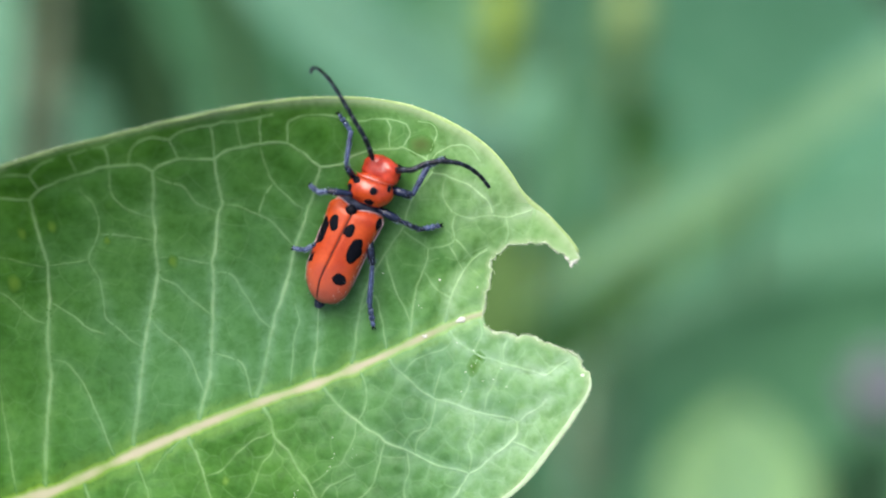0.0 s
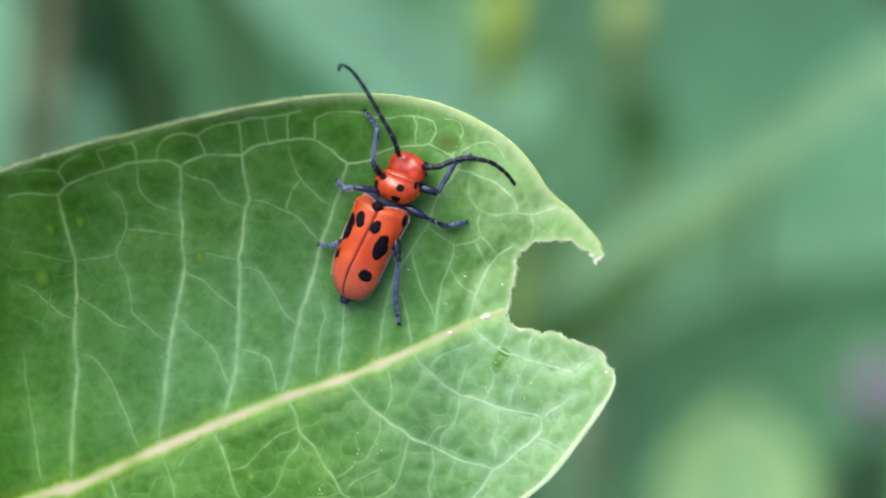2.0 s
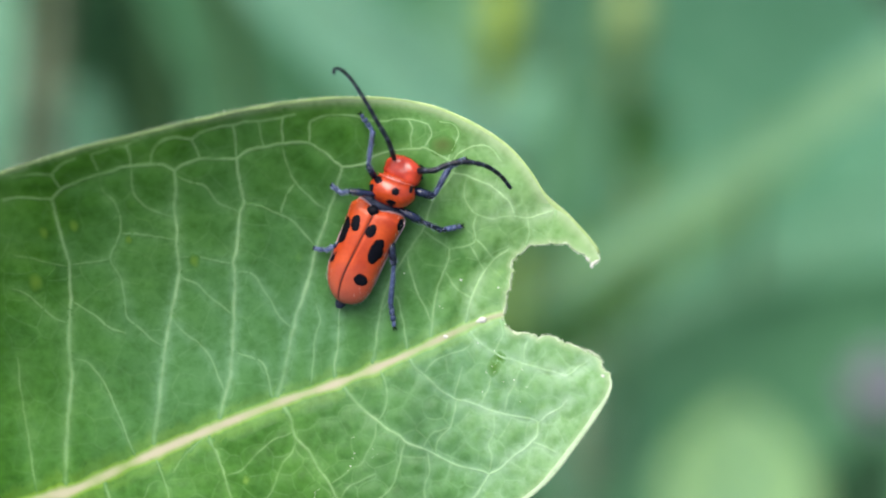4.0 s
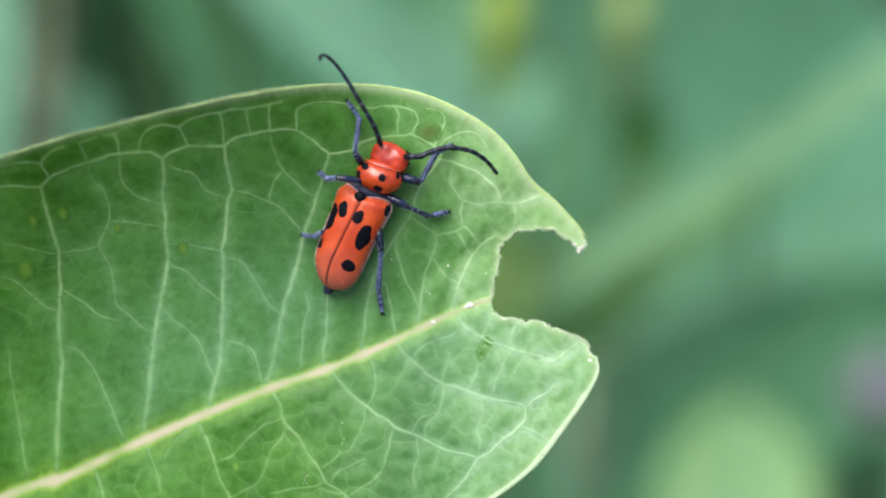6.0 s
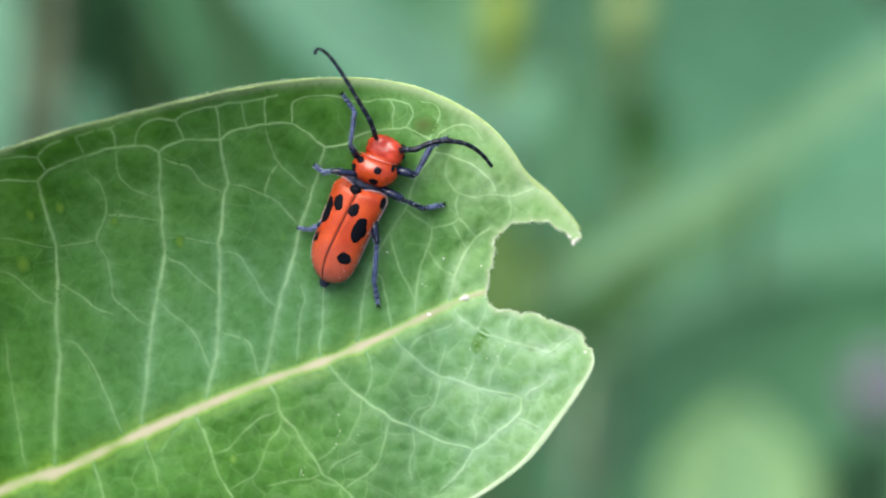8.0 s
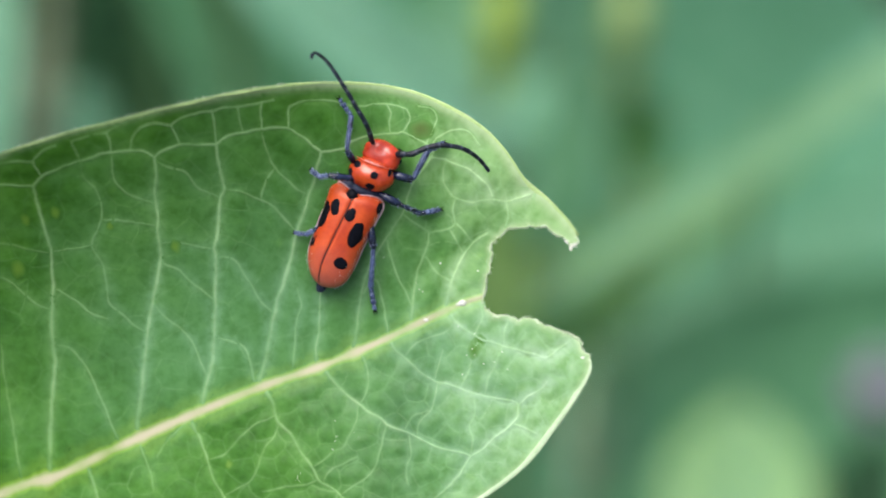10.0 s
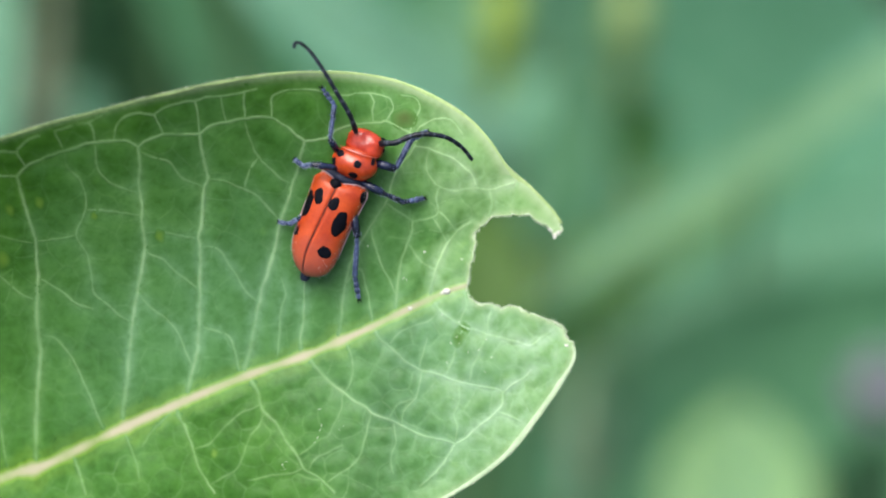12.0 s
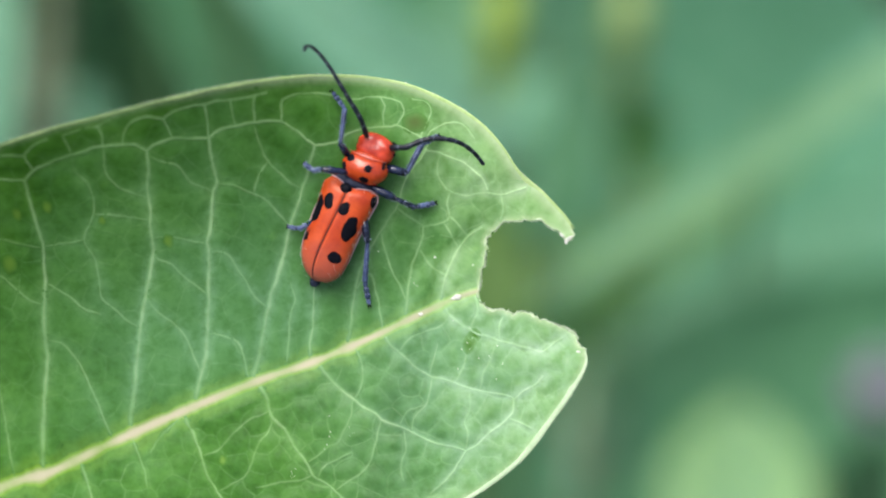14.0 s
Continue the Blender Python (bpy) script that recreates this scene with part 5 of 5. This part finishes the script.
# ---- what lies out of focus behind ----
def far_leaf(base, tip, width, mat, turn=0.0, sag=0.1, fold=0.25, rib=1.6, label="broad green milkweed leaf in the undergrowth"):
    """A whole leaf from its base to its tip (mm in the view's frame), its face turned about its length."""
    base, tip = Vector(base), Vector(tip)
    leaf = new("leaf")
    along = tip - base
    length = along.length
    y = along.normalized()
    z = Vector((0, 0, 1))
    x = y.cross(z).normalized()
    z = x.cross(y)
    m = Matrix((x, y, z)).transposed().to_4x4()
    leaf.matrix_world = VIEW @ Matrix.Translation(base * MM) @ m @ Matrix.Rotation(radians(turn), 4, "Y")
    tagged(leaf, label, "leaf", "leaves behind")
    rows = []
    for i in range(33):
        s = i / 32
        w = width / 2 * (math.sin(math.pi * min(1, s * 0.97 + 0.015)) ** 0.62) * (1 - 0.15 * s)
        row = []
        for j in range(-8, 9):
            u = j / 8
            row.append(Vector((w * u, length * s, fold * w * abs(u) - 0.25 * fold * w * u * u - sag * length * (s - 0.4) ** 2 + 0.03 * width * math.sin(9 * s + 2 * u) * abs(u))))
        rows.append(row)
    bm = bmesh.new()
    a = patch(bm, rows)
    b = patch(bm, [[p - Vector((0, 0, 0.4)) for p in r] for r in rows])
    for i in range(32):
        for j in (0, 16):
            bm.faces.new((a[i][j], a[i + 1][j], b[i + 1][j], b[i][j]))
    for i in (0, 32):
        for j in range(16):
            bm.faces.new((a[i][j], a[i][j + 1], b[i][j + 1], b[i][j]))
    part("blade", bm, mat, leaf)
    bm = bmesh.new()
    tube(bm, [r[8] + Vector((0, 0, 0.2)) for r in rows], (rib, rib * 0.7, rib * 0.3), 8)
    rib_mat = mat if mat in (BG_DEEP, BG_MOSS, BG_OLIVE, BG_SHADE) else BG_RIB
    part("midrib", bm, rib_mat, leaf)
    foot = leaf.matrix_world.inverted() @ Vector((leaf.matrix_world.translation.x * 1.05, leaf.matrix_world.translation.y + 0.03, 0.0)) / MM
    bend = leaf.matrix_world.inverted() @ (leaf.matrix_world.translation + Vector((0, 0.01, -0.12))) / MM
    bm = bmesh.new()
    tube(bm, curve([Vector((0, 3, rows[0][8].z)), rows[0][8] - Vector((0, 6, 0.5)), bend, foot], 12), (rib * 0.9, rib, rib * 1.5), 8)
    part("stalk", bm, STALK, leaf)
    for i in range(4, 29, 4):
        for sg in (-1, 1):
            bm = bmesh.new()
            tube(bm, [rows[min(32, i + k // 2)][8 + sg * k] + Vector((0, 0, 0.15)) for k in range(0, 8)], (rib * 0.35, rib * 0.2), 5)
            part("side_vein", bm, rib_mat, leaf)
    return leaf


def stalk(name, pts, r, mat, label):
    ob = new(name)
    ob.matrix_world = VIEW
    line = curve(pts, 6)
    bm = bmesh.new()
    tube(bm, line, r, 10)
    part("stem", bm, mat, ob)
    for k in (0.3, 0.62):
        i = int(k * (len(line) - 1))
        bm = bmesh.new()
        tube(bm, line[i - 1:i + 2], (r[0] * 1.02, r[0] * 1.25, r[0] * 1.02), 10)
        part("node", bm, mat, ob)
    return tagged(ob, label, "stem", "stalks behind")


def undergrowth():
    # far layer
    far_leaf((-15.1, 106.3, -610.0), (186.8, -15.3, -670.0), 150, BG_GREEN, 0, 0.1, 0.2)
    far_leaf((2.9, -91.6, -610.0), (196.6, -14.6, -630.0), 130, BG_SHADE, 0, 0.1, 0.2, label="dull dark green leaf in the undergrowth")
    # dark backing leaf, seen as the shaded gap at upper left
    far_leaf((-159.6, 118.1, -570.0), (-47.5, -14.2, -610.0), 110, BG_DEEP, 0, 0.1, 0.2, label="leaf coloured dark for a shaded gap in the undergrowth")
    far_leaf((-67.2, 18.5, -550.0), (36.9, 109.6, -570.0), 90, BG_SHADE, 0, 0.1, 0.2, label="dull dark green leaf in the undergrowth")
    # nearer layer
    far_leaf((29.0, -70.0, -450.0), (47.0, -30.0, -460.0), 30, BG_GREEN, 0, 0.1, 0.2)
    # shade below the narrow pale leaf, as a dark leaf
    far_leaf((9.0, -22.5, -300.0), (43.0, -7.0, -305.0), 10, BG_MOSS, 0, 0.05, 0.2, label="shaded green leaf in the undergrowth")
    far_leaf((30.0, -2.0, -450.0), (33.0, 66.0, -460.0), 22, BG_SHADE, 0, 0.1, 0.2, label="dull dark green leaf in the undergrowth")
    far_leaf((34.0, -26.0, -430.0), (153.4, 31.8, -450.0), 46, BG_GREEN, -10, 0.1, 0.2)
    far_leaf((18.5, -6.5, -223.0), (113.4, 54.5, -250.0), 7.5, BG_STRIP, 0, 0.02, 0.2, 0.5, label="narrow pale green leaf in the undergrowth")
    far_leaf((7.1, -22.5, -370.0), (86.9, 27.5, -390.0), 17, BG_BAND, 0, 0.05, 0.2, label="narrow yellow-green leaf in the undergrowth")
    far_leaf((75.1, 24.1, -370.0), (145.6, 68.0, -390.0), 14, BG_GLAUCOUS, 0, 0.05, 0.2, label="pale glaucous leaf in the undergrowth")
    far_leaf((39.9, -29.6, -410.0), (148.6, -8.2, -430.0), 30, BG_SHADE, 0, 0.1, 0.25, label="dull dark green leaf in the undergrowth")
    far_leaf((60.5, -83.0, -370.0), (76.0, -34.5, -410.0), 41, BG_BRIGHT, 0, 0.2, 0.2, label="pale young leaf in the undergrowth")
    # two dark leaves in place of shaded spots by the tip
    far_leaf((40.8, 12.5, -340.0), (43.9, 35.4, -355.0), 12.5, BG_MOSS, 0, 0.1, 0.25, label="leaf coloured dark for a shaded gap in the undergrowth")
    far_leaf((15.5, 3.0, -350.0), (21.0, 20.0, -365.0), 8, BG_DULL, 0, 0.1, 0.25, label="leaf coloured dark for a shaded gap in the undergrowth")
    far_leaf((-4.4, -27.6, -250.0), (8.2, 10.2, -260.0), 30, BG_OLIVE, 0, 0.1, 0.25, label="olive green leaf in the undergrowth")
    far_leaf((-43.2, 60.8, -310.0), (15.9, 17.7, -330.0), 20, BG_GLAUCOUS, 0, 0.1, 0.25, label="pale glaucous leaf in the undergrowth")
    far_leaf((23.8, 78.4, -410.0), (28.0, 43.4, -430.0), 14, BG_GREEN, 0, 0.1, 0.25)
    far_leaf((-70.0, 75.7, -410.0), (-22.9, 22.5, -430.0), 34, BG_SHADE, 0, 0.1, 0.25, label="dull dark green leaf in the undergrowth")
    # shade under the glaucous leaf's edge, as a dark narrow leaf
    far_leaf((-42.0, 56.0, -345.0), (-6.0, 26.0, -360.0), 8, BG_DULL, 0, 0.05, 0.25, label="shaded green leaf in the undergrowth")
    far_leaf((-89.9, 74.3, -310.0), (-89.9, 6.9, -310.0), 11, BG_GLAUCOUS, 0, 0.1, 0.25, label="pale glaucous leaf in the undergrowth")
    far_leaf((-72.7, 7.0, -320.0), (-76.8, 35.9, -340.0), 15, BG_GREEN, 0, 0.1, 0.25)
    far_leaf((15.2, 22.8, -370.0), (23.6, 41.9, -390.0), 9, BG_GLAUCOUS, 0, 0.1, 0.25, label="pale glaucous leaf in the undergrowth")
    # two dark leaves fill shaded gaps, upper left and lower right
    far_leaf((-73.5, 70.6, -350.0), (-73.0, 21.5, -370.0), 9, BG_DEEP, 0, 0.1, 0.25, label="leaf coloured dark for a shaded gap in the undergrowth")
    far_leaf((89.5, -75.5, -390.0), (106.1, -43.0, -410.0), 22, BG_DEEP, 0, 0.1, 0.25, label="leaf coloured dark for a shaded gap in the undergrowth")
    stalk("stalk", [(13.0, 66.0, -290.0), (11.4, 44.0, -290.0), (9.6, 27.5, -292.0)], (3.0, 3.0, 1.8), YELLOW, "yellow-green stalk out of focus")
    stalk("stalk", [(39.9, 70.3, -330.0), (38.4, 46.9, -330.0), (37.7, 29.9, -340.0)], (3.6, 3.6, 1.8), LIME, "pale yellow-green stalk out of focus")
    stalk("stalk", [(-75.2, 72.1, -310.0), (-78.3, 40.6, -310.0), (-81.4, -2.1, -310.0)], (3.2, 3.2, 3.2), BROWN, "brownish stalk out of focus")
    stalk("stalk", [(28.5, -52.0, -330.0), (28.0, -38.0, -335.0), (30.5, -24.0, -340.0)], (2.0, 1.8, 1.2), DULL_STALK, "dull olive stalk out of focus")
    flower_cluster((90.8, -29.1, -330.0), 8.0, 26)


def flower_cluster(mid, radius, count):
    """A round head of small five-petalled flowers."""
    head = new("flower_cluster")
    head.matrix_world = VIEW @ Matrix.Translation(Vector(mid) * MM)
    tagged(head, "round mauve milkweed flower head out of focus", "flower")
    rng = random.Random(9)
    bm = bmesh.new()
    bmesh.ops.create_icosphere(bm, subdivisions=2, radius=radius * 0.45)
    part("core", bm, STALK, head)
    for i in range(count):
        zz = 1 - 2 * (i + 0.5) / count
        a = i * 2.39996
        d = Vector((math.sqrt(1 - zz * zz) * math.cos(a), math.sqrt(1 - zz * zz) * math.sin(a), zz))
        m = Matrix.Translation(d * radius * rng.uniform(0.8, 0.95)) @ d.to_track_quat("Z", "Y").to_matrix().to_4x4()
        bm = bmesh.new()
        for k in range(5):
            t = Matrix.Rotation(k * 2 * math.pi / 5, 4, "Z")
            grid = [[t @ Vector((u * 1.1 * math.sin(math.pi * min(0.98, s + 0.08)), 0.5 + s * 2.8, 0.6 * math.sin(s * 2.2) + 0.15 * abs(u))) for u in (-1, -0.3, 0.3, 1)] for s in (0, 0.3, 0.65, 1)]
            patch(bm, grid)
        bmesh.ops.transform(bm, matrix=m, verts=bm.verts)
        part("floret", bm, PETAL, head)


def ground():
    bm = bmesh.new()
    n = 60
    def r(i):
        q = i / n * 2 - 1
        return math.copysign(abs(q) ** 3 * 300 + abs(q) * 3, q) * 1000
    patch(bm, [[Vector((r(i), r(j), 40 * noise.noise(Vector((i, j, 0)) * 0.7))) for i in range(n + 1)] for j in range(n + 1)])
    ob = part("ground", bm, SOIL)
    tagged(ob, "dark shaded soil with low green growth", "ground", kind="structure")


ground()
LEAF_THING = milkweed_leaf()
STEM_THING, JOINT_AT = milkweed_stem()
BUG_THING = beetle()
undergrowth()


def motions():
    """The leaf sways in the wind with the beetle on it; its stem gives way with it."""
    for thing in (LEAF_THING, BUG_THING):
        rest = thing.matrix_world.copy()
        walk(thing, [(t, swayed(*q) @ rest) for t, *q in SWAY])
    rest = STEM_THING.matrix_world.copy()
    walk(STEM_THING, [(t, Matrix.Translation(swayed(*q) @ JOINT_AT - JOINT_AT) @ rest) for t, *q in SWAY])


motions()
